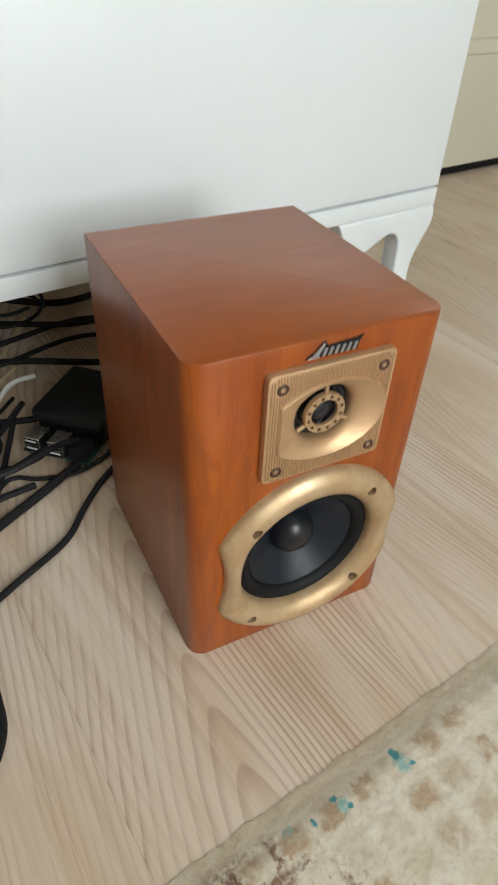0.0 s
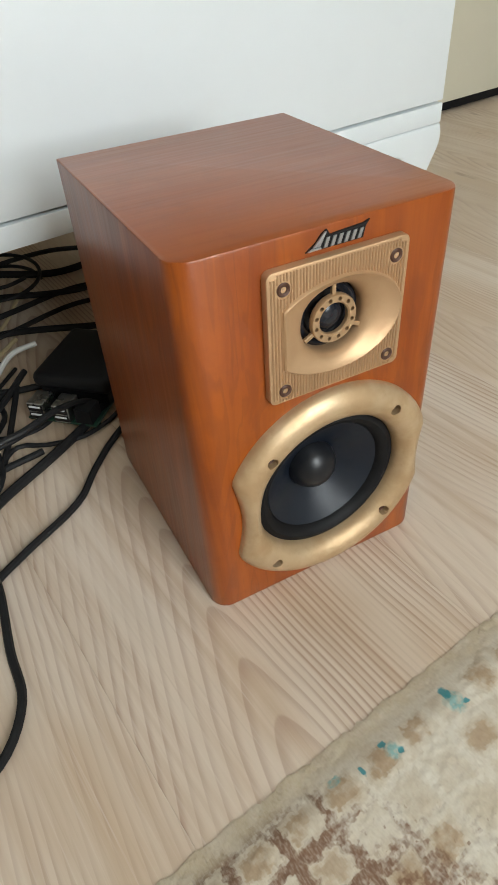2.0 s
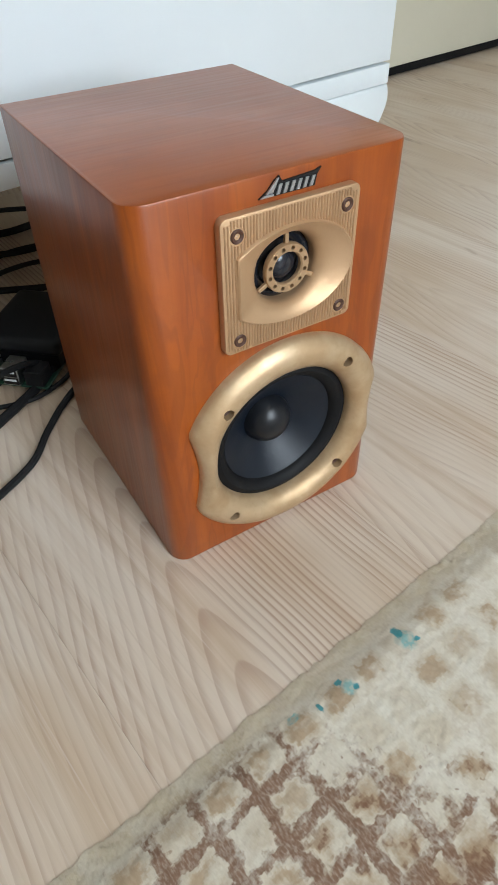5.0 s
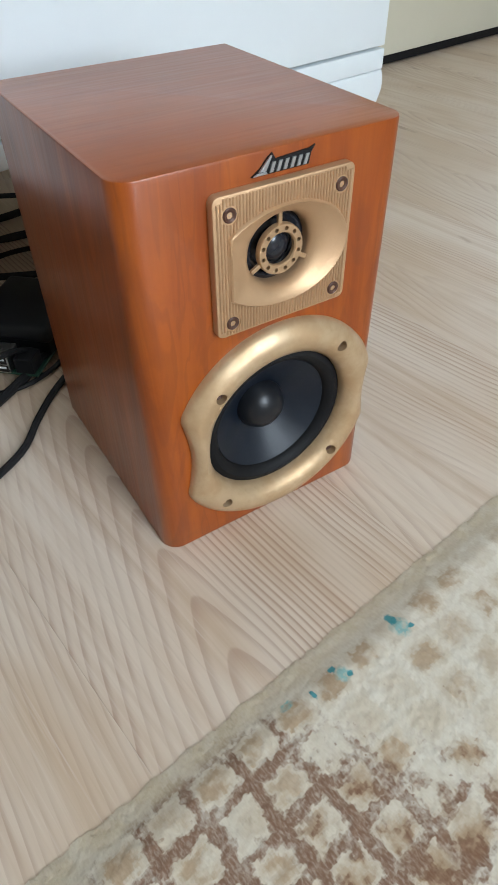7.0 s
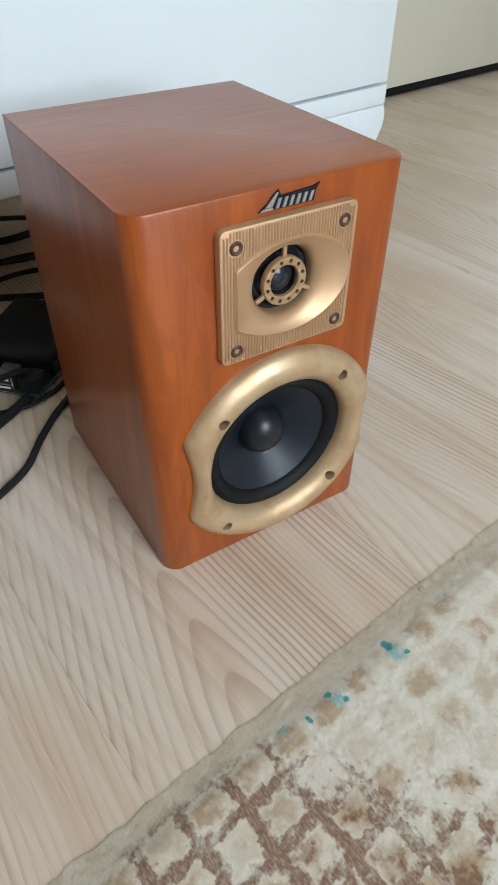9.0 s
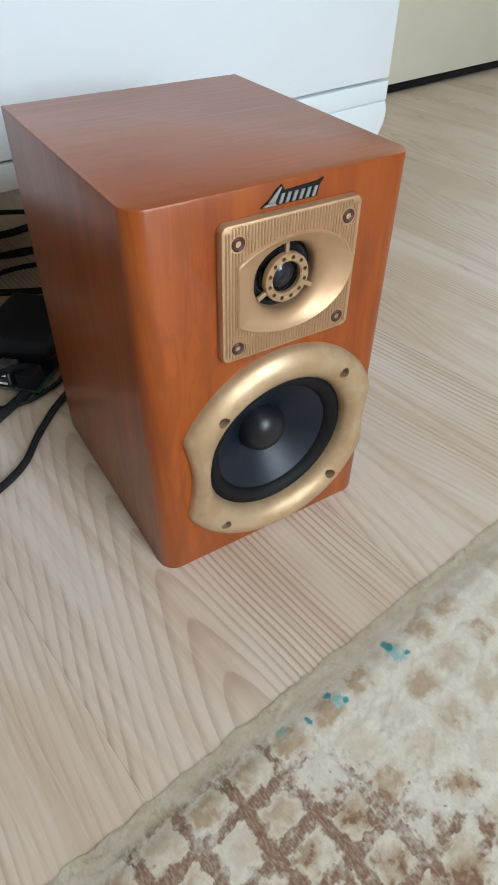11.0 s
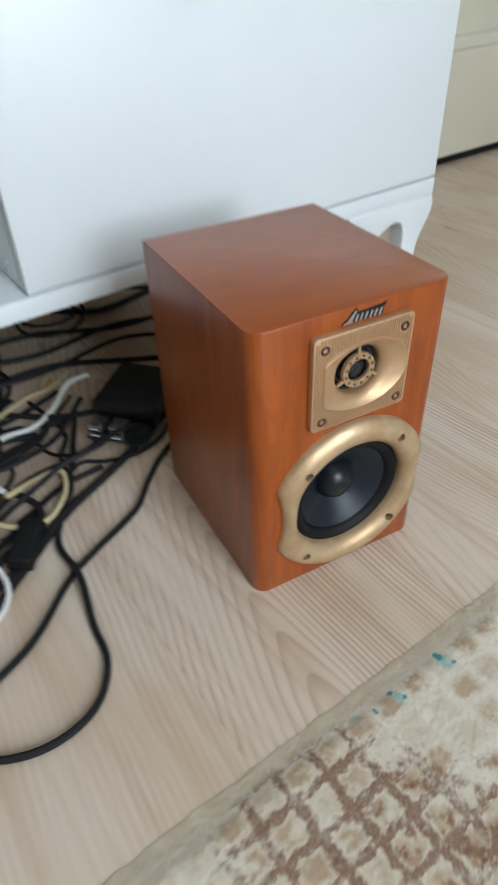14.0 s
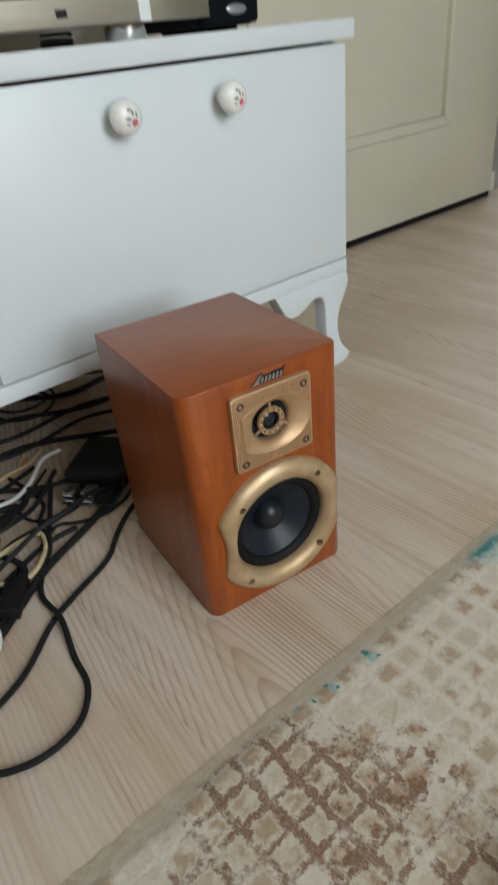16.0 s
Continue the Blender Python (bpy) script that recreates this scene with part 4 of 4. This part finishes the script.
def satellite_speaker():
    """Small black speaker beside the receiver, its right shoulder rounded."""
    s = thing("satellite_speaker", ON_CABINET, "small black satellite loudspeaker with a rounded shoulder on the white cabinet", "loudspeaker")
    u0, u1, v0, v1, z0, z1 = 0.180, 0.266, 0.375, 0.50, TOP + 0.004, 0.604
    out = [(u0, z0 + 0.002), (u0 + 0.002, z0), (u1 - 0.004, z0), (u1, z0 + 0.004), (u1 + 0.002, z0 + 0.06), (u1 - 0.001, z0 + 0.100)]
    for i in range(7):
        a = radians(90 * i / 6)
        out.append((u1 - 0.055 + 0.0535 * math.cos(a), z1 - 0.054 + 0.054 * math.sin(a)))
    out += [(u0 + 0.002, z1), (u0, z1 - 0.002)]
    part("body", prism(out, v0 + 0.012, v1, 0.002), BLACK, s, "black plastic shell")
    part("grille", prism([(uc + (x - uc) * 0.985, zc + (z - zc) * 0.985) for uc, zc in (((u0 + u1) / 2, (z0 + z1) / 2),) for x, z in out], v0, v0 + 0.013, 0.005, 3), CLOTH, s, "black cloth grille")
    b = part("badge", lathe([(0, -0.0030), (0.011, -0.0026), (0.0148, -0.001), (0.0155, 0.001)], 32), BADGE, s, "silver oval badge")
    b.scale = (1.0, 1, 0.36)
    b.location = (u0 + 0.050, v0, z0 + 0.016)
    for u in (u0 + 0.02, u1 - 0.02):
        part("foot", box(u - 0.008, u + 0.008, v0 + 0.03, v1 - 0.02, TOP + 0.0003, z0 + 0.001), RUBBER, s)


# ---- cables and boxes on the floor ----
def cable(name, pts, r, material, label):
    return solo(name, tube([(x, y, z) for x, y, z in pts], r, 8), material, Matrix.Identity(4), label, "cable", "cables on the floor")


def floor_line(r, *xy):
    out = []
    for p in xy:
        z = p[2] if len(p) > 2 else r + 0.0004
        out.append((p[0], p[1], z))
    return out


def cables():
    k = 0.0027
    B = "black cable snaking over the laminate floor"
    cable("cable", floor_line(k, (-0.100, 0.212, 0.012), (-0.142, 0.187), (-0.168, 0.158), (-0.190, 0.130), (-0.234, 0.103), (-0.262, 0.083), (-0.302, 0.040), (-0.352, 0.012), (-0.382, -0.005), (-0.405, -0.032), (-0.400, -0.055), (-0.418, -0.075), (-0.455, -0.075)), k, CABLE, B)
    cable("cable", floor_line(k, (-0.196, 0.285, 0.012), (-0.222, 0.215), (-0.243, 0.165), (-0.259, 0.124, 0.0035), (-0.254, 0.078, 0.0095), (-0.258, 0.035), (-0.259, 0.000), (-0.277, -0.028), (-0.310, -0.038), (-0.345, -0.028), (-0.371, 0.000), (-0.378, 0.030, 0.009), (-0.372, 0.065, 0.009), (-0.345, 0.108, 0.01), (-0.320, 0.122, 0.011), (-0.282, 0.160), (-0.240, 0.190), (-0.197, 0.200)), k, CABLE, B)
    cable("cable", floor_line(0.0038, (-0.110, 0.242, 0.012), (-0.134, 0.227, 0.008), (-0.165, 0.207), (-0.196, 0.186), (-0.245, 0.154), (-0.290, 0.110), (-0.345, 0.060), (-0.400, 0.035), (-0.470, 0.020)), 0.0038, CABLE, "thick black cable on the laminate floor")
    rng = random.Random(5)
    cable("cable", floor_line(k, (-0.155, 0.262, 0.013), (-0.178, 0.238), (-0.205, 0.228), (-0.232, 0.240), (-0.240, 0.270), (-0.215, 0.300), (-0.190, 0.330)), 0.0018, CABLE, "thin black cable looping by the circuit board")
    # slack coils in the heap
    for i in range(22):
        cx, cy = rng.uniform(-0.47, -0.31), rng.uniform(0.14, 0.36)
        a0, turn = rng.uniform(0, 6.28), rng.uniform(3.5, 7.5)
        ra, rb, lean = rng.uniform(0.035, 0.085), rng.uniform(0.022, 0.05), rng.uniform(0, 3.14)
        rr = rng.choice((0.0018, 0.0024, 0.003, 0.0034))
        dxy = (rng.uniform(-0.05, 0.05), rng.uniform(-0.04, 0.04))
        n = int(turn * 1.6) + 2
        pts = []
        for j in range(n):
            t = j / (n - 1)
            a = a0 + turn * t
            x, y = ra * math.cos(a) * (1 + 0.2 * t) + dxy[0] * t, rb * math.sin(a) + dxy[1] * t
            h = rr + 0.0006 + 0.0008 * i * math.sin(math.pi * t) ** 0.5 + 0.003 * math.sin(a * 1.7) ** 2
            pts.append((cx + x * math.cos(lean) - y * math.sin(lean), cy + x * math.sin(lean) + y * math.cos(lean), h))
        pts.insert(0, (pts[0][0] + 0.03, 0.46, rr + 0.0006))
        pts.append((-0.60, pts[-1][1] + 0.02, rr + 0.0006))
        cable("cable", pts, rr, CABLE, "black cable coiled in the heap under the cabinet")
    # runs under the cabinet; the rear ones are added to deepen the shade
    for y0, y1, rr in ((0.330, 0.300, 0.003), (0.360, 0.352, 0.0034), (0.395, 0.372, 0.0026), (0.425, 0.44, 0.003), (0.47, 0.455, 0.0034), (0.50, 0.50, 0.0042), (0.535, 0.53, 0.003)):
        pts = [(-0.60 + 0.1 * i, y0 + (y1 - y0) * i / 8 + rng.uniform(-0.034, 0.034), rr + 0.001 + (0.010 * rng.random() if i % 8 else 0)) for i in range(9)]
        cable("cable", pts, rr, CABLE, "black cable running along under the cabinet, rear ones added to darken it")
    cable("cable", floor_line(k, (-0.50, -0.020), (-0.445, -0.030), (-0.408, -0.040, 0.0095), (-0.396, -0.058, 0.0095), (-0.404, -0.082), (-0.440, -0.112), (-0.50, -0.12)), k, CABLE, B)
    cable("cable", floor_line(k, (-0.185, 0.300, 0.016), (-0.222, 0.258, 0.010), (-0.252, 0.236, 0.014), (-0.285, 0.232, 0.012), (-0.318, 0.250, 0.010), (-0.330, 0.285), (-0.300, 0.312), (-0.255, 0.318), (-0.20, 0.345)), 0.0028, CABLE, B)
    cable("cable", floor_line(k, (-0.178, 0.236, 0.010), (-0.215, 0.214, 0.012), (-0.262, 0.205, 0.012), (-0.300, 0.178, 0.010), (-0.345, 0.150, 0.012), (-0.40, 0.130), (-0.47, 0.105)), 0.0028, CABLE, B)
    # over and beside the little computer
    cable("cable", [(-0.300, 0.170, 0.006), (-0.262, 0.180, 0.020), (-0.231, 0.187, 0.031), (-0.206, 0.190, 0.034), (-0.181, 0.203, 0.033), (-0.160, 0.216, 0.026), (-0.148, 0.222, 0.018)], 0.0026, CABLE, "black cable plugged into the small computer")
    cable("cable", floor_line(k, (-0.290, 0.160), (-0.239, 0.192), (-0.214, 0.215), (-0.193, 0.206), (-0.163, 0.201), (-0.134, 0.213), (-0.118, 0.230)), 0.0019, CABLE, "thin black cable looping by the circuit board")
    cable("cable", floor_line(k, (-0.232, 0.340), (-0.219, 0.298), (-0.214, 0.262), (-0.228, 0.225, 0.008), (-0.231, 0.180, 0.008), (-0.252, 0.160), (-0.300, 0.150)), 0.0023, CABLE, B)
    ring = [(-0.165 + 0.042 * math.cos(a), 0.500 + 0.052 * math.sin(a), 0.005 + 0.0022 * a) for a in (0.5 * i for i in range(24))]
    cable("cable", ring, 0.0021, CABLE, "black cable coiled up under the cabinet")
    cable("cable", floor_line(0.002, (-0.215, 0.360), (-0.202, 0.387), (-0.177, 0.429), (-0.150, 0.470, 0.012)), 0.002, CABLE_Y, "yellowed ivory cable in the heap")
    # pale cables
    W = "white cable tangled among the black ones"
    cable("cable", floor_line(0.0026, (-0.400, 0.050), (-0.395, 0.085), (-0.390, 0.123, 0.012), (-0.375, 0.165, 0.014), (-0.358, 0.200, 0.01), (-0.36, 0.235)), 0.0026, CABLE_W, W)
    cable("cable", floor_line(0.0022, (-0.352, 0.150, 0.016), (-0.372, 0.140, 0.016), (-0.383, 0.120, 0.014), (-0.372, 0.118, 0.014), (-0.355, 0.142, 0.017), (-0.328, 0.137, 0.017), (-0.306, 0.108, 0.012), (-0.312, 0.080), (-0.352, 0.056)), 0.0022, CABLE_W, W)
    cable("cable", floor_line(0.0026, (-0.345, 0.222, 0.022), (-0.330, 0.232, 0.024), (-0.312, 0.220, 0.024), (-0.292, 0.192, 0.022)), 0.0026, CABLE_W, W)
    cable("cable", floor_line(0.0026, (-0.338, 0.220, 0.026), (-0.318, 0.212, 0.028), (-0.296, 0.205, 0.024), (-0.285, 0.190, 0.02)), 0.0026, CABLE_W, W)
    cable("cable", floor_line(0.0026, (-0.305, 0.250, 0.014), (-0.272, 0.278, 0.012), (-0.240, 0.284, 0.01), (-0.215, 0.302, 0.012), (-0.190, 0.334, 0.016), (-0.165, 0.338, 0.018)), 0.0026, CABLE_W, W)
    cable("cable", floor_line(0.0022, (-0.440, 0.16), (-0.432, 0.19, 0.012), (-0.425, 0.215, 0.02), (-0.41, 0.232, 0.03)), 0.0022, CABLE_W, W)
    cable("cable", floor_line(0.0025, (-0.312, 0.190, 0.012), (-0.292, 0.156, 0.012), (-0.262, 0.150, 0.008), (-0.238, 0.176, 0.008), (-0.233, 0.205, 0.01), (-0.255, 0.200, 0.014), (-0.285, 0.185, 0.018)), 0.0025, CABLE_Y, "yellowed ivory cable in the heap")
    cable("cable", floor_line(0.0022, (-0.272, 0.300, 0.02), (-0.235, 0.335, 0.012), (-0.205, 0.358), (-0.178, 0.384)), 0.0022, CABLE_Y, "yellowed ivory cable in the heap")
    cable("cable", floor_line(0.002, (-0.245, 0.345), (-0.222, 0.352), (-0.200, 0.372)), 0.002, CABLE_O, "short orange cable under the cabinet")


def circuit_board():
    """Small computer board in a black cover, four USB sockets facing the room."""
    m = pose(-0.144, 0.257, 0.0, 0, 0, -43)
    c = thing("mini_computer", m, "small computer board under a black cover, USB sockets showing", "computer board")
    part("board", box(-0.030, 0.032, -0.046, 0.040, 0.006, 0.0078, 0.0004, 1), PCB, c, "green circuit board")
    part("cover", join(box(-0.032, 0.038, -0.026, 0.052, 0.022, 0.037, 0.006, 3), box(-0.029, 0.032, -0.020, 0.050, 0.0079, 0.026, 0.001, 1)), BLACK, c, "black plastic cover")
    for x in (-0.019, 0.003):
        s = part("usb_socket", box(x - 0.0072, x + 0.0072, -0.0475, -0.029, 0.0080, 0.0240, 0.0005, 1), USBMETAL, c, "stacked steel USB socket")
        for z in (0.0094, 0.0168):
            part("usb_slot", box(x - 0.0064, x + 0.0064, -0.0479, -0.0470, z, z + 0.0060), HOLE, s)
            part("tongue", box(x - 0.0050, x + 0.0050, -0.0484, -0.0474, z + 0.0034, z + 0.0050), WHITEPL, s)
    part("network_socket", box(0.014, 0.029, -0.046, -0.029, 0.0080, 0.0215, 0.0005, 1), BLACK, c)
    for x in (-0.026, 0.028):
        for y in (-0.038, 0.032):
            part("standoff", moved(upright([(0, 0), (0.003, 0), (0.003, 0.0062), (0, 0.0062)], 10), Matrix.Translation((x, y, 0))), BLACK, c)


def adapters():
    def brick_box(m, w, d, h, material, label, name="power_adapter"):
        a = thing(name, m, label, "power adapter")
        part("case", box(-w / 2, w / 2, -d / 2, d / 2, 0.0003, h, min(w, d, h) * 0.16, 3), material, a)
        part("seam", box(-w / 2 - 0.0003, w / 2 + 0.0003, -d / 2 - 0.0003, d / 2 + 0.0003, h * 0.48, h * 0.51), HOLE, a)
        part("strain_relief", tube([(w / 2 - 0.002, 0, h * 0.4), (w / 2 + 0.012, 0, h * 0.38), (w / 2 + 0.026, 0.002, h * 0.3)], 0.0032), material, a)

    brick_box(pose(-0.392, 0.300, 0, 0, 0, 62), 0.075, 0.048, 0.050, WHITEPL, "white plastic power adapter among the cables")
    brick_box(pose(-0.305, 0.362, 0, 0, 0, 12), 0.085, 0.060, 0.036, BLACK, "black power adapter under the white cabinet")
    brick_box(pose(-0.336, 0.086, 0.0022, 0, 0, 28), 0.040, 0.020, 0.014, BLACK, "small black inline plug on the cable", "inline_plug")
    brick_box(pose(-0.282, 0.130, 0.0022, 0, 0, 62), 0.046, 0.020, 0.015, BLACK, "black plug end lying on the floor", "inline_plug")
    brick_box(pose(-0.435, 0.200, 0, 0, 0, 75), 0.090, 0.055, 0.032, BLACK, "black power adapter under the white one")


# no strip is seen; its black bulk is added to darken under the cabinet
def added_power_strip():
    p = thing("added_power_strip", pose(-0.40, 0.470, 0, 0, 0, 9), "black power strip added to darken the space under the white cabinet", "power strip")
    part("case", box(-0.15, 0.15, -0.026, 0.026, 0.0003, 0.038, 0.006, 3), BLACK, p)
    for i in range(5):
        part("outlet", moved(upright([(0, 0.036), (0.017, 0.036), (0.019, 0.0385), (0.0205, 0.0385), (0.021, 0.037)], 24), Matrix.Translation((-0.112 + 0.056 * i, 0, 0))), RUBBER, p)
    for x in (-0.112, 0.0):
        part("plug", moved(upright([(0, 0.0386), (0.018, 0.0386), (0.019, 0.05), (0.013, 0.072), (0.006, 0.078), (0, 0.078)], 20), Matrix.Translation((x, 0, 0))), BLACK, p)


def wooden_item():
    """Unidentified item shaped as a tray; only one rounded corner shows, on the rug."""
    t = thing("wooden_item", ROOM @ Matrix.Translation((-0.045, -0.470, 0.0085)), "unidentified orange-brown wooden item with a dark edge on the rug", "tray")
    ol = rounded_rect(-0.125, 0.20, -0.20, 0.125, 0.05, 8)
    bm = moved(prism(ol, 0.0, 0.016, 0.004, 3), Matrix.Translation((0, 0, 0.016)) @ Matrix.Rotation(radians(-90), 4, "X") @ Matrix.Diagonal((1, 1, -1, 1)))
    part("rim", bm, DARKEDGE, t, "dark stained rounded rim")
    inner = rounded_rect(-0.119, 0.194, -0.194, 0.119, 0.045, 8)
    part("surface", moved(prism(inner, 0.0, 0.004, 0.001, 1), Matrix.Translation((0, 0, 0.018)) @ Matrix.Rotation(radians(-90), 4, "X") @ Matrix.Diagonal((1, 1, -1, 1))), WOOD, t, "orange-brown wood surface")


# ---- rug ----


def rug():
    r = thing("rug", ROOM, "distressed cream and brown rug with turquoise traces on the laminate", "rug")
    # the pile: fine lumps where it lies nearest, plain further off
    def sheet(us, vs, lump):
        g = np.random.default_rng(7)
        uu, vv = np.meshgrid(us, vs)
        d = RUG_V - vv
        e = np.clip(d / 0.022, 0, 1)
        z = 0.0006 + 0.0042 * e * e * (3 - 2 * e)
        soft = g.normal(0, 1, uu.shape)
        soft = (soft + np.roll(soft, 1, 0) + np.roll(soft, 1, 1) + np.roll(np.roll(soft, 1, 0), 1, 1)) / 2
        z = z + lump * (0.45 * soft + 0.35 * g.normal(0, 1, uu.shape))
        uu = uu + lump * 0.7 * g.normal(0, 1, uu.shape)
        vv = vv + lump * 0.7 * g.normal(0, 1, uu.shape)
        ragged = np.convolve(g.normal(0, 1, len(us)), (0.3, 0.6, 1.0, 0.6, 0.3), "same")
        vv[:5] += (np.array((1.0, 0.9, 0.7, 0.5, 0.25))[:, None] * 1.3 * lump * ragged) if lump > 0.0001 else 0
        z[0] = 0.0003 if lump > 0.0001 else z[0]
        rows, cols = uu.shape
        idx = np.arange(rows * cols).reshape(rows, cols)
        q = np.stack((idx[:-1, :-1], idx[:-1, 1:], idx[1:, 1:], idx[1:, :-1]), -1).reshape(-1, 4)[:, ::-1]
        me = bpy.data.meshes.new("rug_surface")
        me.from_pydata(np.stack((uu, vv, z), -1).reshape(-1, 3).tolist(), [], q.tolist())
        me.materials.append(WOOL)
        me.shade_smooth()
        ob = new("rug_surface", me)
        ob.parent = r
        tagged(ob, "short lumpy woollen pile")

    near = RUG_V - np.concatenate(([-0.0016, 0.0], np.arange(0.0012, 0.40, 0.0014)))
    sheet(np.arange(-0.50, 0.36, 0.0014), near, 0.00026)
    sheet(np.linspace(RUG_U0, -0.4995, 60), np.linspace(RUG_V - 0.001, RUG_V - 0.40, 40), 0.00005)
    sheet(np.linspace(0.3585, RUG_U1, 60), np.linspace(RUG_V - 0.001, RUG_V - 0.40, 40), 0.00005)
    sheet(np.linspace(RUG_U0, RUG_U1, 160), np.linspace(RUG_V - 0.398, RUG_V - 1.3, 60), 0.00005)
    part("backing", box(RUG_U0, RUG_U1, RUG_V - 1.306, RUG_V - 0.016, 0.0004, 0.0018), WOOL, r)
    # loose fibres along the near edge
    rng = random.Random(11)
    bm = bmesh.new()
    for n in range(2600):
        u, v = rng.uniform(-0.48, 0.34), RUG_V + rng.uniform(-0.006, 0.0008)
        a, ln, w = radians(rng.gauss(90, 38)), rng.uniform(0.0010, 0.0027), rng.uniform(0.00008, 0.00016)
        z = 0.0007 + max(0.0, RUG_V - v) * 0.22
        d = Vector((math.cos(a), math.sin(a), rng.uniform(-0.1, 0.25)))
        s = Vector((-d.y, d.x, 0)) * w
        p = Vector((u, v, z))
        q = [bm.verts.new(x) for x in (p - s, p + s, p + Vector((0, 0, 1.4 * w)), p + d * ln)]
        for f in ((0, 1, 3), (1, 2, 3), (2, 0, 3)):
            bm.faces.new([q[i] for i in f])
    part("fuzz", bm, WOOL, r, "loose beige fibres along the edge")["kind"] = "stuff"


# ---- floor of planks ----
def laminate_floor():
    f = thing("floor", ROOM, "whitewashed pine laminate floor", "floor", kind="structure")
    part("subfloor", box(U0, U1, V0, WALL_V, -0.06, -0.0085), HALLFLOOR, f)
    pw, pl, g, mid = 0.192, 1.28, 0.00003, -0.122
    made = {}
    # the planks beside the loudspeaker show their own arches: across, drift, along
    decor = {0: laminate("pine_arches_narrow", -0.025, 0.12, 0.0, 215.0, 0.64, (0.018, 0.085)), 1: laminate("pine_arches_wide", -0.032, 0.0, 0.033, 190.0, 0.55), -1: laminate("pine_arches_edge", 0.16, 0.0, 0.05, 300.0, 0.40)}

    def plank(length, material):
        key = round(length, 4), material.name
        if key not in made:
            made[key] = mesh_of("plank", box(-pw / 2 + g, pw / 2 - g, -length / 2 + g, length / 2 - g, -0.008, 0.0, 0.00012, 1), material)
        return made[key]

    # the plank under the loudspeaker is centred on u mid
    i0 = int((U0 - mid) / pw) + 1
    i1 = int((U1 - mid) / pw) - 1
    for i in range(i0 - 1, i1 + 2):
        u = mid + i * pw
        # the three near planks lie with their middle just in front of the loudspeaker
        v = -0.015 - pl / 2 - 2 * pl if i in decor else V0 - (0.60, 0.78, 0.66, 0.88, 0.72)[i % 5]
        while v < WALL_V:
            a, b = max(v, V0), min(v + pl, WALL_V - 0.001)
            if b - a > 0.01:
                near = i in decor and a < -0.1 < b
                ob = new("plank", plank(b - a, decor[i] if near else PLANK))
                ob.parent = f
                ob.location = (u, (a + b) / 2, 0)
            v += pl



room()
panel_door()
tv_cabinet()
driver_speaker()
receiver()
center_speaker()
satellite_speaker()
circuit_board()
adapters()
cables()
added_power_strip()
wooden_item()
rug()
laminate_floor()
